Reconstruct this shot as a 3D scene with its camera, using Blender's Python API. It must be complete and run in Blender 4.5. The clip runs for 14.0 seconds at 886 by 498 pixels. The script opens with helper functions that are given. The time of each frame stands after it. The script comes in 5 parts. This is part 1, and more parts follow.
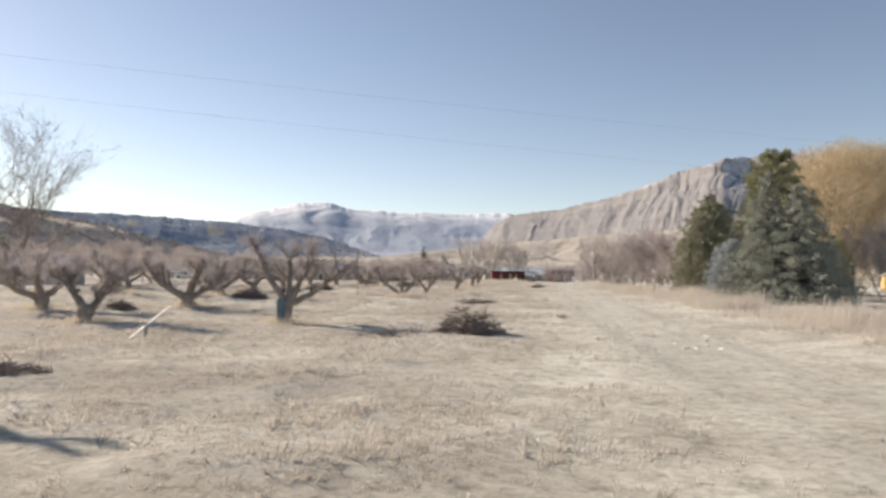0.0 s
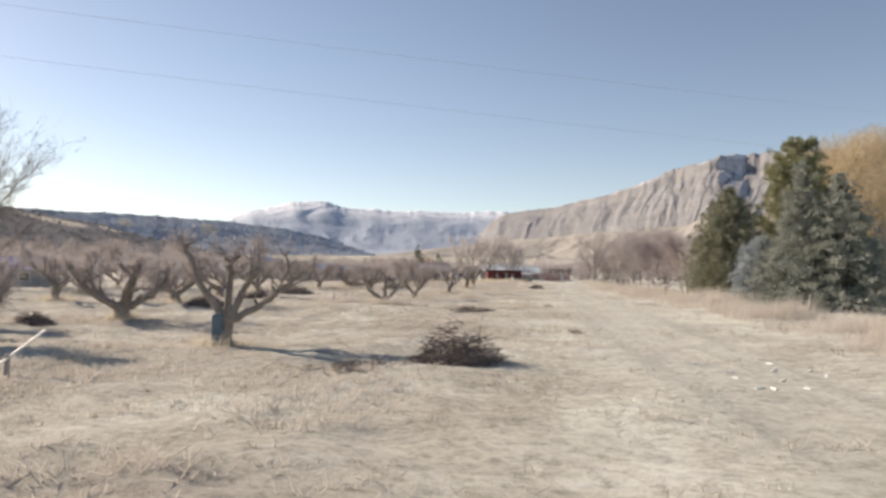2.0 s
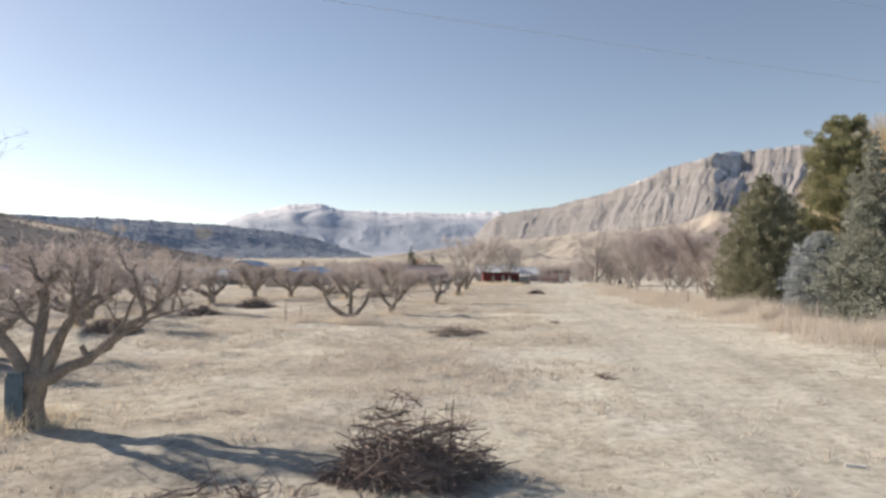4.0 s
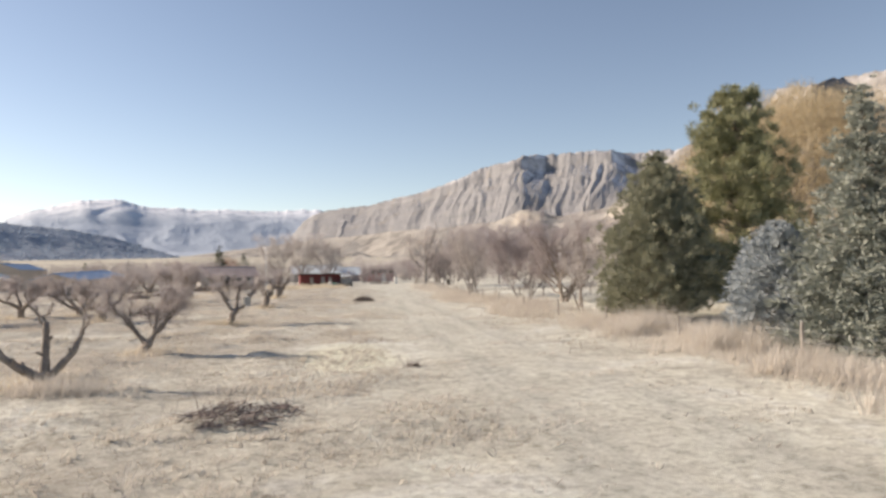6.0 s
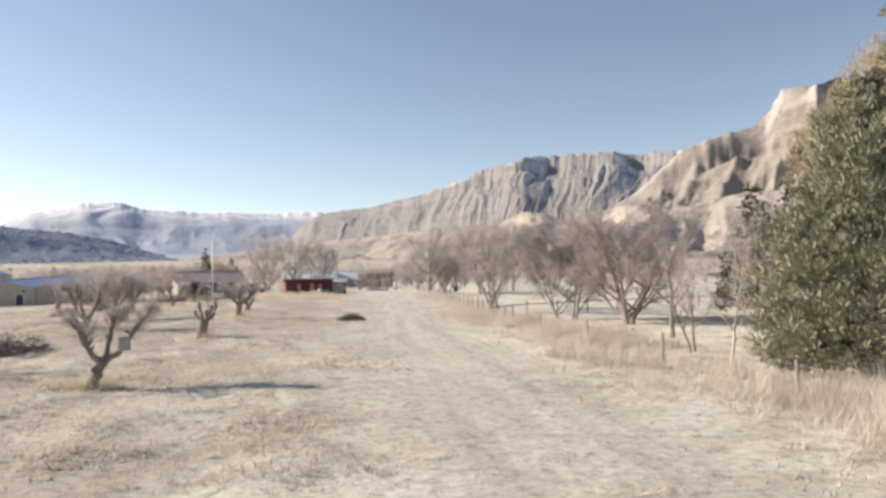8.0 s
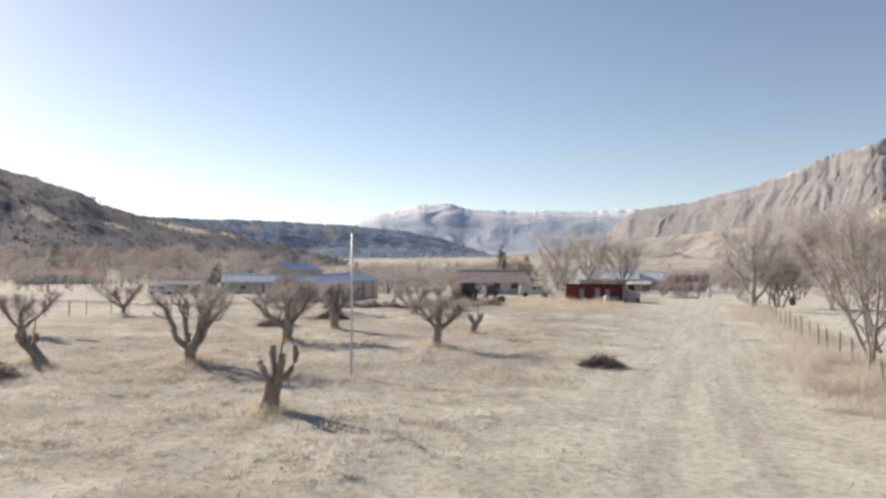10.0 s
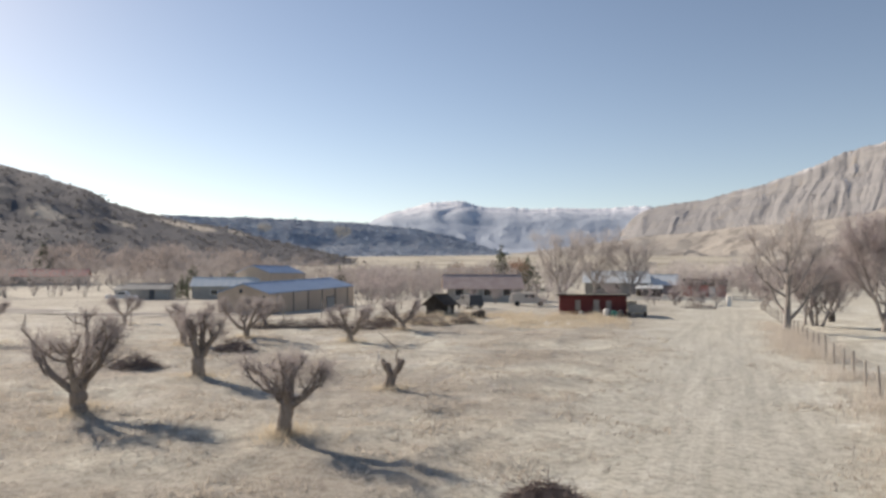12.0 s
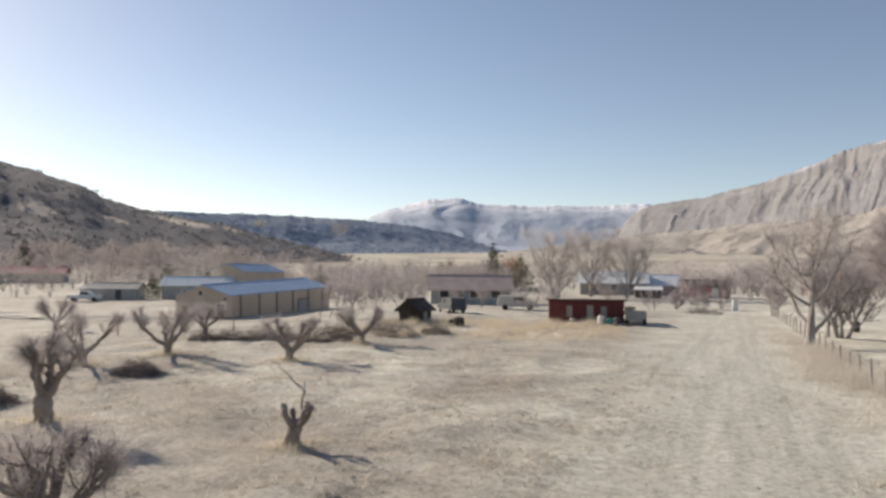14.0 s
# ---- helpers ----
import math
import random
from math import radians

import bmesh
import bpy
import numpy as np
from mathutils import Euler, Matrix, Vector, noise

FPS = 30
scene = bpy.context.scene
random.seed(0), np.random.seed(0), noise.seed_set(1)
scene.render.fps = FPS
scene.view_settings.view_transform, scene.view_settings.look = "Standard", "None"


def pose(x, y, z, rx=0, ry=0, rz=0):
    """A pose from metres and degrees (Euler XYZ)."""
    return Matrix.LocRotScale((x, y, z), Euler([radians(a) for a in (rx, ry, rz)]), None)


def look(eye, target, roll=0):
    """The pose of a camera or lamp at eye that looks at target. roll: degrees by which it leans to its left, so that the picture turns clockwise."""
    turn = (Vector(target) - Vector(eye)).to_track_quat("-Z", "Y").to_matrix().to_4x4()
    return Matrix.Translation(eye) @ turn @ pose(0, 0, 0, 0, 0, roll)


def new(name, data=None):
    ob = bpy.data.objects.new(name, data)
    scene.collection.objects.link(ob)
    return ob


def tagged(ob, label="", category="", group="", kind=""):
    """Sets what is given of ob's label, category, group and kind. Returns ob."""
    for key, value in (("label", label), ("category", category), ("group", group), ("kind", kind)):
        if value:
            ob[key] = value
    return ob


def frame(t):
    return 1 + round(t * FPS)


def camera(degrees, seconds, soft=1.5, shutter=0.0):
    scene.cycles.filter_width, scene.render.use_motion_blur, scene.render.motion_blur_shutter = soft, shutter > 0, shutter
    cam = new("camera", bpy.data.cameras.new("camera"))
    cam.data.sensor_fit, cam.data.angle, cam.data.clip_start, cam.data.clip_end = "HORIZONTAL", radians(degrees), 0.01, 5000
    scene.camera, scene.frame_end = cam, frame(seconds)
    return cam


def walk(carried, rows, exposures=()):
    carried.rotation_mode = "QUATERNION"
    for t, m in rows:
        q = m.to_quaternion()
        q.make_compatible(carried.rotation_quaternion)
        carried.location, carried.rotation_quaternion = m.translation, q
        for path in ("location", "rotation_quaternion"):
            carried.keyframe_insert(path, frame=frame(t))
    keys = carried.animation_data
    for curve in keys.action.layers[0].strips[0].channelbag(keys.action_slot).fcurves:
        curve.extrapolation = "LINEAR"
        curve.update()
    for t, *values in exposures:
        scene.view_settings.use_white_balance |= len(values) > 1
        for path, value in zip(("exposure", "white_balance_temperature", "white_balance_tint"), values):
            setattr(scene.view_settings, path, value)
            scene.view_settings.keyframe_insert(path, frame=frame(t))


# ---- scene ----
cam = camera(65.0, 14.0, soft=2.9)
PATH = [
    (0, (-1.75, 8.259, 1.673), (-1.777, 10.257, 1.764), 0.9),
    (0.5, (-1.727, 8.905, 1.722), (-1.751, 10.903, 1.814), 1.0),
    (1, (-1.64, 9.975, 1.79), (-1.661, 11.973, 1.88), 0.9),
    (1.5, (-1.526, 11.644, 1.879), (-1.547, 13.642, 1.966), 0.7),
    (2, (-1.454, 13.596, 1.987), (-1.468, 15.594, 2.073), 0.7),
    (2.5, (-1.34, 15.928, 2.11), (-1.35, 17.927, 2.195), 0.5),
    (2.7, (-1.33, 16.88, 2.145), (-1.334, 18.878, 2.233), 0.4),
    (4.8, (-0.36, 25.13, 2.66), (-0.36, 27.128, 2.749), -0.35),
    (5, (-0.294, 26.529, 2.708), (-0.17, 28.523, 2.795), -0.4),
    (5.5, (-0.134, 30.043, 2.84), (0.23, 32.008, 2.92), -0.8),
    (6, (0.051, 33.339, 3.001), (0.56, 35.272, 3.08), -1.1),
    (6.5, (0.597, 36.605, 3.115), (1.105, 38.537, 3.197), -1.3),
    (7, (1.263, 40.135, 3.228), (1.771, 42.067, 3.31), -1.4),
    (7.5, (2.102, 44.087, 3.306), (2.613, 46.018, 3.392), -1.5),
    (8, (3.089, 48.216, 3.574), (3.596, 50.149, 3.66), -1.2),
    (8.5, (4.079, 52.681, 3.902), (4.594, 54.612, 3.988), -0.8),
    (9, (5.118, 57.955, 3.934), (5.123, 59.953, 4.025), 0.0),
    (9.2, (5.798, 59.766, 3.979), (5.52, 61.745, 4.069), 0.2),
    (11.5, (9.607, 76.674, 5.487), (9.192, 78.628, 5.571), 0.2),
    (12, (9.837, 79.902, 5.697), (9.423, 81.857, 5.776), 0.2),
    (12.5, (10.068, 82.587, 5.822), (9.654, 84.542, 5.899), 0.1),
    (13, (10.165, 84.859, 5.909), (9.753, 86.815, 5.986), 0.1),
    (13.5, (10.252, 86.823, 6.066), (9.84, 88.779, 6.137), 0.3),
    (14, (10.29, 87.991, 6.167), (9.881, 89.947, 6.238), 0.4),
]
walk(cam, [(t, look(eye, target, roll)) for t, eye, target, roll in PATH], [(0, 0.60, 7600, 16), (5.0, 0.58, 7600, 16), (6.5, 0.70, 7600, 16), (8.5, 0.73, 7500, 16), (11.5, 0.42, 7400, 15), (14, 0.39, 7400, 15)])

# ---- light ----
SUN_AZ, SUN_EL = -60.0, 25.0          # degrees from +y towards +x, and above the horizon
sky_world = bpy.data.worlds.new("sky")
scene.world = sky_world
sky_world.use_nodes = True
wn = sky_world.node_tree.nodes
sky = wn.new("ShaderNodeTexSky")
sky.sky_type = "NISHITA"
sky.sun_disc = False
sky.sun_elevation = radians(SUN_EL)
sky.sun_rotation = radians(SUN_AZ)
sky.altitude = 1700
sky.air_density = 1.0
sky.dust_density = 0.7
sky.ozone_density = 0.6
wn["Background"].inputs["Strength"].default_value = 0.100
sky_world.node_tree.links.new(sky.outputs["Color"], wn["Background"].inputs["Color"])
sun_data = bpy.data.lights.new("sun", "SUN")
sun_data.energy = 4.9
sun_data.angle = radians(0.6)
sun_data.color = (1.0, 0.94, 0.85)
sun = new("sun", sun_data)
ca, sa, ce, se = math.cos(radians(SUN_AZ)), math.sin(radians(SUN_AZ)), math.cos(radians(SUN_EL)), math.sin(radians(SUN_EL))
sun.matrix_world = look((sa * ce * 50, ca * ce * 50, se * 50), (0, 0, 0))


# ---- small tools ----
class Mesh:
    """Collects vertices and faces of one part."""

    def __init__(self):
        self.v, self.f, self.n = [], [], 0

    def add(self, v, f):
        v = np.asarray(v, float).reshape(-1, 3)
        f = np.asarray(f, int)
        self.v.append(v)
        self.f.append(f + self.n)
        self.n += len(v)

    def tube(self, pts, rad, sides=6, cap=True):
        pts = np.asarray(pts, float)
        rad = np.asarray(rad, float)
        d = np.gradient(pts, axis=0)
        d /= np.linalg.norm(d, axis=1)[:, None] + 1e-9
        ref = np.array([0.31, 0.17, 0.93]) if abs(d[0][2]) < 0.8 else np.array([0.93, 0.3, 0.1])
        u = np.cross(d, ref)
        u /= np.linalg.norm(u, axis=1)[:, None]
        w = np.cross(d, u)
        a = np.linspace(0, 2 * np.pi, sides, endpoint=False)
        ring = pts[:, None] + rad[:, None, None] * (np.cos(a)[None, :, None] * u[:, None] + np.sin(a)[None, :, None] * w[:, None])
        n = len(pts)
        i, j = np.meshgrid(np.arange(n - 1), np.arange(sides), indexing="ij")
        k = (j + 1) % sides
        q = np.stack([i * sides + j, i * sides + k, (i + 1) * sides + k, (i + 1) * sides + j], -1).reshape(-1, 4)
        base = self.n
        self.add(ring.reshape(-1, 3), q)
        if cap:
            self.v.append(np.array([pts[-1] + d[-1] * rad[-1] * 0.3]))
            top = self.n
            self.n += 1
            first = base + (n - 1) * sides
            self.f.append(np.array([[first + s, first + (s + 1) % sides, top] for s in range(sides)]))

    def spikes(self, a, b, r, flat=False):
        """Thin tapered twigs or blades from a to b."""
        a, b = np.asarray(a, float), np.asarray(b, float)
        n = len(a)
        if n == 0:
            return
        r = np.broadcast_to(np.asarray(r, float), (n,))[:, None]
        d = b - a
        d = d / (np.linalg.norm(d, axis=1)[:, None] + 1e-9)
        ref = RNG.normal(size=(n, 3))
        u = np.cross(d, ref)
        u /= np.linalg.norm(u, axis=1)[:, None] + 1e-9
        w = np.cross(d, u)
        if flat:
            v = np.stack([a - u * r, a + u * r, b], 1).reshape(-1, 3)
            self.add(v, np.arange(3 * n).reshape(-1, 3))
            return
        v = np.stack([a + u * r, a - 0.5 * u * r + 0.87 * w * r, a - 0.5 * u * r - 0.87 * w * r, b], 1).reshape(-1, 3)
        o = 4 * np.arange(n)[:, None]
        f = np.concatenate([o + [0, 1, 3], o + [1, 2, 3], o + [2, 0, 3]])
        self.add(v, f)

    def ribbon(self, a, b, r0, r1):
        """Four-sided twigs that keep some width at their ends, as flat strips."""
        a, b = np.asarray(a, float), np.asarray(b, float)
        n = len(a)
        d = b - a
        ref = RNG.normal(size=(n, 3))
        u = np.cross(d, ref)
        u /= np.linalg.norm(u, axis=1)[:, None] + 1e-9
        v = np.stack([a - u * r0, a + u * r0, b + u * r1, b - u * r1], 1).reshape(-1, 3)
        self.add(v, np.arange(4 * n).reshape(-1, 4))

    def box(self, x0, x1, y0, y1, z0, z1):
        v = [(x, y, z) for z in (z0, z1) for y in (y0, y1) for x in (x0, x1)]
        self.add(v, [[0, 2, 3, 1], [4, 5, 7, 6], [0, 1, 5, 4], [2, 6, 7, 3], [0, 4, 6, 2], [1, 3, 7, 5]])

    def data(self, name, smooth=False):
        me = bpy.data.meshes.new(name)
        v = np.concatenate(self.v) if self.v else np.zeros((0, 3))
        sizes = np.concatenate([np.full(len(f), f.shape[1]) for f in self.f])
        loops = np.concatenate([f.ravel() for f in self.f])
        me.vertices.add(len(v))
        me.vertices.foreach_set("co", v.astype(np.float32).ravel())
        me.loops.add(len(loops))
        me.loops.foreach_set("vertex_index", loops.astype(np.int32))
        me.polygons.add(len(sizes))
        me.polygons.foreach_set("loop_start", np.r_[0, np.cumsum(sizes)[:-1]].astype(np.int32))
        me.polygons.foreach_set("use_smooth", np.full(len(sizes), smooth))
        me.update(calc_edges=True)
        me.validate()
        return me


RNG = np.random.default_rng(7)


def part(name, mesh, material, parent=None, label="", smooth=False):
    me = mesh.data(name, smooth) if isinstance(mesh, Mesh) else mesh
    if material and not me.materials:
        me.materials.append(material)
    ob = new(name, me)
    if parent:
        ob.parent = parent
    if label:
        ob["label"] = label
    return ob


def thing(name, x, y, z, rz, label, category, group="", kind=""):
    ob = new(name)
    ob.empty_display_size = 0.3
    ob.matrix_world = pose(x, y, z, 0, 0, rz)
    return tagged(ob, label, category, group, kind)


def hashed(i, j, seed):
    h = np.sin(i * 127.1 + j * 311.7 + seed * 74.7) * 43758.5453
    return h - np.floor(h)


def vnoise(x, y, seed=0):
    """Smooth value noise, -1 to 1."""
    i, j = np.floor(x), np.floor(y)
    u, v = x - i, y - j
    u, v = u * u * (3 - 2 * u), v * v * (3 - 2 * v)
    a, b = hashed(i, j, seed), hashed(i + 1, j, seed)
    c, d = hashed(i, j + 1, seed), hashed(i + 1, j + 1, seed)
    return 2 * (a + (b - a) * u + (c - a) * v + (a - b - c + d) * u * v) - 1


def fbm(x, y, seed=0, octaves=4):
    out, amp = 0, 1.0
    for k in range(octaves):
        out = out + amp * vnoise(x * 2**k, y * 2**k, seed + 17 * k)
        amp *= 0.5
    return out / 1.9


PROFILE_Y = [-60, 0, 30, 50, 70, 100, 150, 200, 300, 450, 700, 1100, 1800, 3000, 6000]
PROFILE_Z = [-0.6, -0.25, -0.05, 0.5, 0.8, 1.0, 1.5, 1.8, 2.6, 5.5, 15, 33, 60, 105, 200]


def lane_x(y):
    return np.interp(y, [-20, 20, 42, 90, 134, 180], [1.5, 4, 6, 11.5, 19, 27])


def fence_x(y):
    return np.interp(y, [20, 40, 51, 86, 109, 134, 180], [12.2, 13.2, 14.2, 17.2, 20.6, 24.5, 32])


MOUNDS = ((1.45, 98.0), (1.95, 106.8), (-6.8, 107.4), (-5.6, 123.4), (-4.4, 132.0), (-6.7, 100.0), (-6.2, 90.0))


def ground_z(x, y):
    x, y = np.asarray(x, float), np.asarray(y, float)
    q = np.where(y < 200, y, np.maximum(y, np.hypot(x, y) * 0.9))
    z = np.interp(q, PROFILE_Y, PROFILE_Z)
    z = z + 0.35 * np.clip((x - 6) / 8, 0, 1) * np.clip((60 - y) / 30, 0, 1)
    z = z - 0.6 * np.clip((-x - 12) / 15, 0, 1) * np.clip((y - 115) / 35, 0, 1) * np.clip((300 - y) / 60, 0, 1)
    z = z - 1.0 * np.clip((-x - 30) / 16, 0, 1) * np.clip((y - 50) / 35, 0, 1) * np.clip((190 - y) / 50, 0, 1)
    near = np.clip(1 - np.hypot(x, y - 70) / 260, 0, 1)
    lane = np.exp(-(((x - lane_x(y)) / 4.0) ** 2))
    z = z + near * (1 - 0.6 * lane) * (0.16 * fbm(x / 7, y / 7, 3, 2) + 0.13 * fbm(x / 1.9, y / 1.9, 5, 3))
    tuft = np.clip((lane_x(y) - 2.5 - x) / 5, 0, 1) * near
    z = z + tuft * (0.21 * np.abs(fbm(x / 1.5, y / 1.5, 71, 3)) + 0.10 * np.abs(fbm(x / 3.6, y / 2.4, 73, 2)))
    z = z + 0.22 * tuft * np.clip((y - 70) / 25, 0, 1) * (1 - np.abs(fbm(x / 6 + y / 11, y / 6 - x / 14, 83, 3))) ** 2
    for mx, my in MOUNDS:
        z = z + 0.10 * np.exp(-((x - mx) ** 2 + (y - my) ** 2) / 1.1)
    return z


def gz(x, y):
    return float(ground_z(x, y))


# ---- materials ----
def material(name, colors, scale=4.0, fine=40.0, rough=0.9, bump=0.3, metal=0.0, stretch=(1, 1, 1), coords="Object", spec=0.3, glow=0.0):
    """A surface that varies between colors at two scales, with a fine relief."""
    m = bpy.data.materials.new(name)
    m.use_nodes = True
    nt = m.node_tree
    nd, ln = nt.nodes, nt.links
    b = nd["Principled BSDF"]
    b.inputs["Roughness"].default_value = rough
    b.inputs["Metallic"].default_value = metal
    b.inputs["Specular IOR Level"].default_value = spec
    tc = nd.new("ShaderNodeTexCoord")
    mp = nd.new("ShaderNodeMapping")
    mp.inputs["Scale"].default_value = stretch
    ln.new(tc.outputs[coords], mp.inputs["Vector"])
    big = nd.new("ShaderNodeTexNoise")
    big.inputs["Scale"].default_value = scale
    big.inputs["Detail"].default_value = 5
    small = nd.new("ShaderNodeTexNoise")
    small.inputs["Scale"].default_value = fine
    small.inputs["Detail"].default_value = 4
    for t in (big, small):
        ln.new(mp.outputs[0], t.inputs["Vector"])
    mix = nd.new("ShaderNodeMath")
    mix.operation = "MULTIPLY_ADD"
    ln.new(small.outputs["Fac"], mix.inputs[0])
    mix.inputs[1].default_value = 0.45
    half = nd.new("ShaderNodeMath")
    half.operation = "MULTIPLY"
    ln.new(big.outputs["Fac"], half.inputs[0])
    half.inputs[1].default_value = 0.55
    ln.new(half.outputs[0], mix.inputs[2])
    info = nd.new("ShaderNodeObjectInfo")
    shift = nd.new("ShaderNodeMath")
    shift.operation = "MULTIPLY_ADD"
    ln.new(info.outputs["Random"], shift.inputs[0])
    shift.inputs[1].default_value = 0.08
    ln.new(mix.outputs[0], shift.inputs[2])
    ramp = nd.new("ShaderNodeValToRGB")
    el = ramp.color_ramp.elements
    n = len(colors)
    while len(el) < n:
        el.new(0.5)
    for k, c in enumerate(colors):
        el[k].position = 0.34 + 0.36 * k / max(1, n - 1)
        el[k].color = (*c, 1)
    ln.new(shift.outputs[0], ramp.inputs["Fac"])
    ln.new(ramp.outputs["Color"], b.inputs["Base Color"])
    if glow:
        # thin leaves and blades let light through
        tr = nd.new("ShaderNodeBsdfTranslucent")
        both = nd.new("ShaderNodeMixShader")
        both.inputs[0].default_value = glow
        ln.new(ramp.outputs["Color"], tr.inputs["Color"])
        ln.new(b.outputs[0], both.inputs[1])
        ln.new(tr.outputs[0], both.inputs[2])
        ln.new(both.outputs[0], nd["Material Output"].inputs["Surface"])
    if bump:
        bp = nd.new("ShaderNodeBump")
        bp.inputs["Strength"].default_value = bump
        bp.inputs["Distance"].default_value = 0.05
        ln.new(small.outputs["Fac"], bp.inputs["Height"])
        ln.new(bp.outputs["Normal"], b.inputs["Normal"])
    return m


def node(nt, kind, **inputs):
    n = nt.nodes.new(kind)
    for k, v in inputs.items():
        n.inputs[k].default_value = v
    return n


def ground_material():
    m = bpy.data.materials.new("dry_grass_ground")
    m.use_nodes = True
    nt = m.node_tree
    ln = nt.links
    b = nt.nodes["Principled BSDF"]
    b.inputs["Roughness"].default_value = 0.95
    b.inputs["Specular IOR Level"].default_value = 0.1
    tc = nt.nodes.new("ShaderNodeTexCoord")

    def noise(scale, detail=5, rough=0.6, distort=0.0):
        n = node(nt, "ShaderNodeTexNoise", Scale=scale, Detail=detail, Roughness=rough, Distortion=distort)
        ln.new(tc.outputs["Object"], n.inputs["Vector"])
        return n.outputs["Fac"]

    def ramp(fac, stops):
        r = nt.nodes.new("ShaderNodeValToRGB")
        e = r.color_ramp.elements
        while len(e) < len(stops):
            e.new(0.5)
        for k, (p, c) in enumerate(stops):
            e[k].position, e[k].color = p, (*c, 1)
        ln.new(fac, r.inputs["Fac"])
        return r.outputs["Color"]

    def mix(fac, a, c, mode="MIX"):
        x = nt.nodes.new("ShaderNodeMix")
        x.data_type, x.blend_type = "RGBA", mode
        if isinstance(fac, float):
            x.inputs[0].default_value = fac
        else:
            ln.new(fac, x.inputs[0])
        ln.new(a, x.inputs[6])
        if isinstance(c, tuple):
            x.inputs[7].default_value = (*c, 1)
        else:
            ln.new(c, x.inputs[7])
        return x.outputs[2]

    fine = ramp(noise(2.6, 10, 0.8, 0.4), [(0.34, (0.36, 0.33, 0.275)), (0.42, (0.56, 0.53, 0.455)), (0.5, (0.700, 0.675, 0.583)), (0.58, (0.838, 0.817, 0.708)), (0.68, (0.880, 0.880, 0.880))])
    patch = ramp(noise(0.20, 9, 0.72, 1.0), [(0.39, (0.40, 0.355, 0.295)), (0.46, (0.60, 0.56, 0.485)), (0.53, (0.769, 0.737, 0.638)), (0.63, (0.880, 0.880, 0.866))])
    col = mix(0.54, fine, patch)
    drag = node(nt, "ShaderNodeMapping", Scale=(0.5, 0.8, 1.0), Rotation=(0, 0, 0.5))
    ln.new(tc.outputs["Object"], drag.inputs["Vector"])
    streak = node(nt, "ShaderNodeTexNoise", Scale=0.9, Detail=8, Roughness=0.72, Distortion=0.5)
    ln.new(drag.outputs[0], streak.inputs["Vector"])
    bands = ramp(streak.outputs["Fac"], [(0.50, (0, 0, 0)), (0.64, (0.45, 0.45, 0.45))])
    col = mix(bands, col, (0.370, 0.335, 0.279))
    straw = ramp(noise(0.33, 8, 0.7, 0.6), [(0.54, (0, 0, 0)), (0.64, (0.75, 0.75, 0.75))])
    col = mix(straw, col, (0.880, 0.880, 0.773))
    clump = ramp(noise(1.6, 10, 0.8, 0.3), [(0.55, (0, 0, 0)), (0.63, (0.62, 0.62, 0.62))])
    col = mix(clump, col, (0.330, 0.301, 0.244))
    speck = ramp(noise(6.5, 6, 0.7), [(0.60, (0, 0, 0)), (0.68, (0.8, 0.8, 0.8))])
    col = mix(speck, col, (0.880, 0.880, 0.844))
    far = ramp(noise(0.012, 6, 0.6), [(0.35, (0.36, 0.325, 0.27)), (0.5, (0.52, 0.475, 0.395)), (0.65, (0.66, 0.61, 0.51))])
    at = nt.nodes.new("ShaderNodeAttribute")
    at.attribute_name = "distance"
    col = mix(at.outputs["Fac"], col, far)
    wear = nt.nodes.new("ShaderNodeAttribute")
    wear.attribute_name = "wear"
    bare = ramp(noise(2.2, 9, 0.8, 0.4), [(0.36, (0.36, 0.352, 0.31)), (0.48, (0.545, 0.54, 0.488)), (0.58, (0.63, 0.63, 0.572)), (0.68, (0.71, 0.71, 0.69))])
    side = nt.nodes.new("ShaderNodeAttribute")
    side.attribute_name = "side"
    sep = nt.nodes.new("ShaderNodeSeparateXYZ")
    ln.new(tc.outputs["Object"], sep.inputs[0])
    both = nt.nodes.new("ShaderNodeCombineXYZ")
    ln.new(side.outputs["Fac"], both.inputs[0])
    ln.new(sep.outputs["Y"], both.inputs[1])
    long = node(nt, "ShaderNodeMapping", Scale=(1.5, 0.09, 1.0))
    ln.new(both.outputs[0], long.inputs["Vector"])
    rut = node(nt, "ShaderNodeTexNoise", Scale=1.0, Detail=6, Roughness=0.65, Distortion=0.2)
    ln.new(long.outputs[0], rut.inputs["Vector"])
    tracks = ramp(rut.outputs["Fac"], [(0.40, (0.39, 0.362, 0.31)), (0.5, (0.58, 0.545, 0.475)), (0.6, (0.76, 0.72, 0.635))])
    bare = mix(0.42, bare, tracks)
    col = mix(wear.outputs["Fac"], col, bare)
    grain = ramp(noise(11.0, 8, 0.8, 0.6), [(0.36, (0.42, 0.41, 0.39)), (0.47, (0.86, 0.86, 0.85)), (0.56, (1, 1, 1)), (0.66, (1, 1, 1))])
    rough = nt.nodes.new("ShaderNodeAttribute")
    rough.attribute_name = "rough"
    col = mix(rough.outputs["Fac"], col, (0.405, 0.36, 0.312))
    pale = nt.nodes.new("ShaderNodeAttribute")
    pale.attribute_name = "pale"
    col = mix(pale.outputs["Fac"], col, (0.86, 0.85, 0.68))
    tufts = ramp(noise(4.6, 6, 0.75, 0.5), [(0.36, (0.42, 0.40, 0.375)), (0.45, (0.82, 0.81, 0.80)), (0.56, (1.12, 1.12, 1.12))])
    col = mix(0.62, col, tufts, "MULTIPLY")
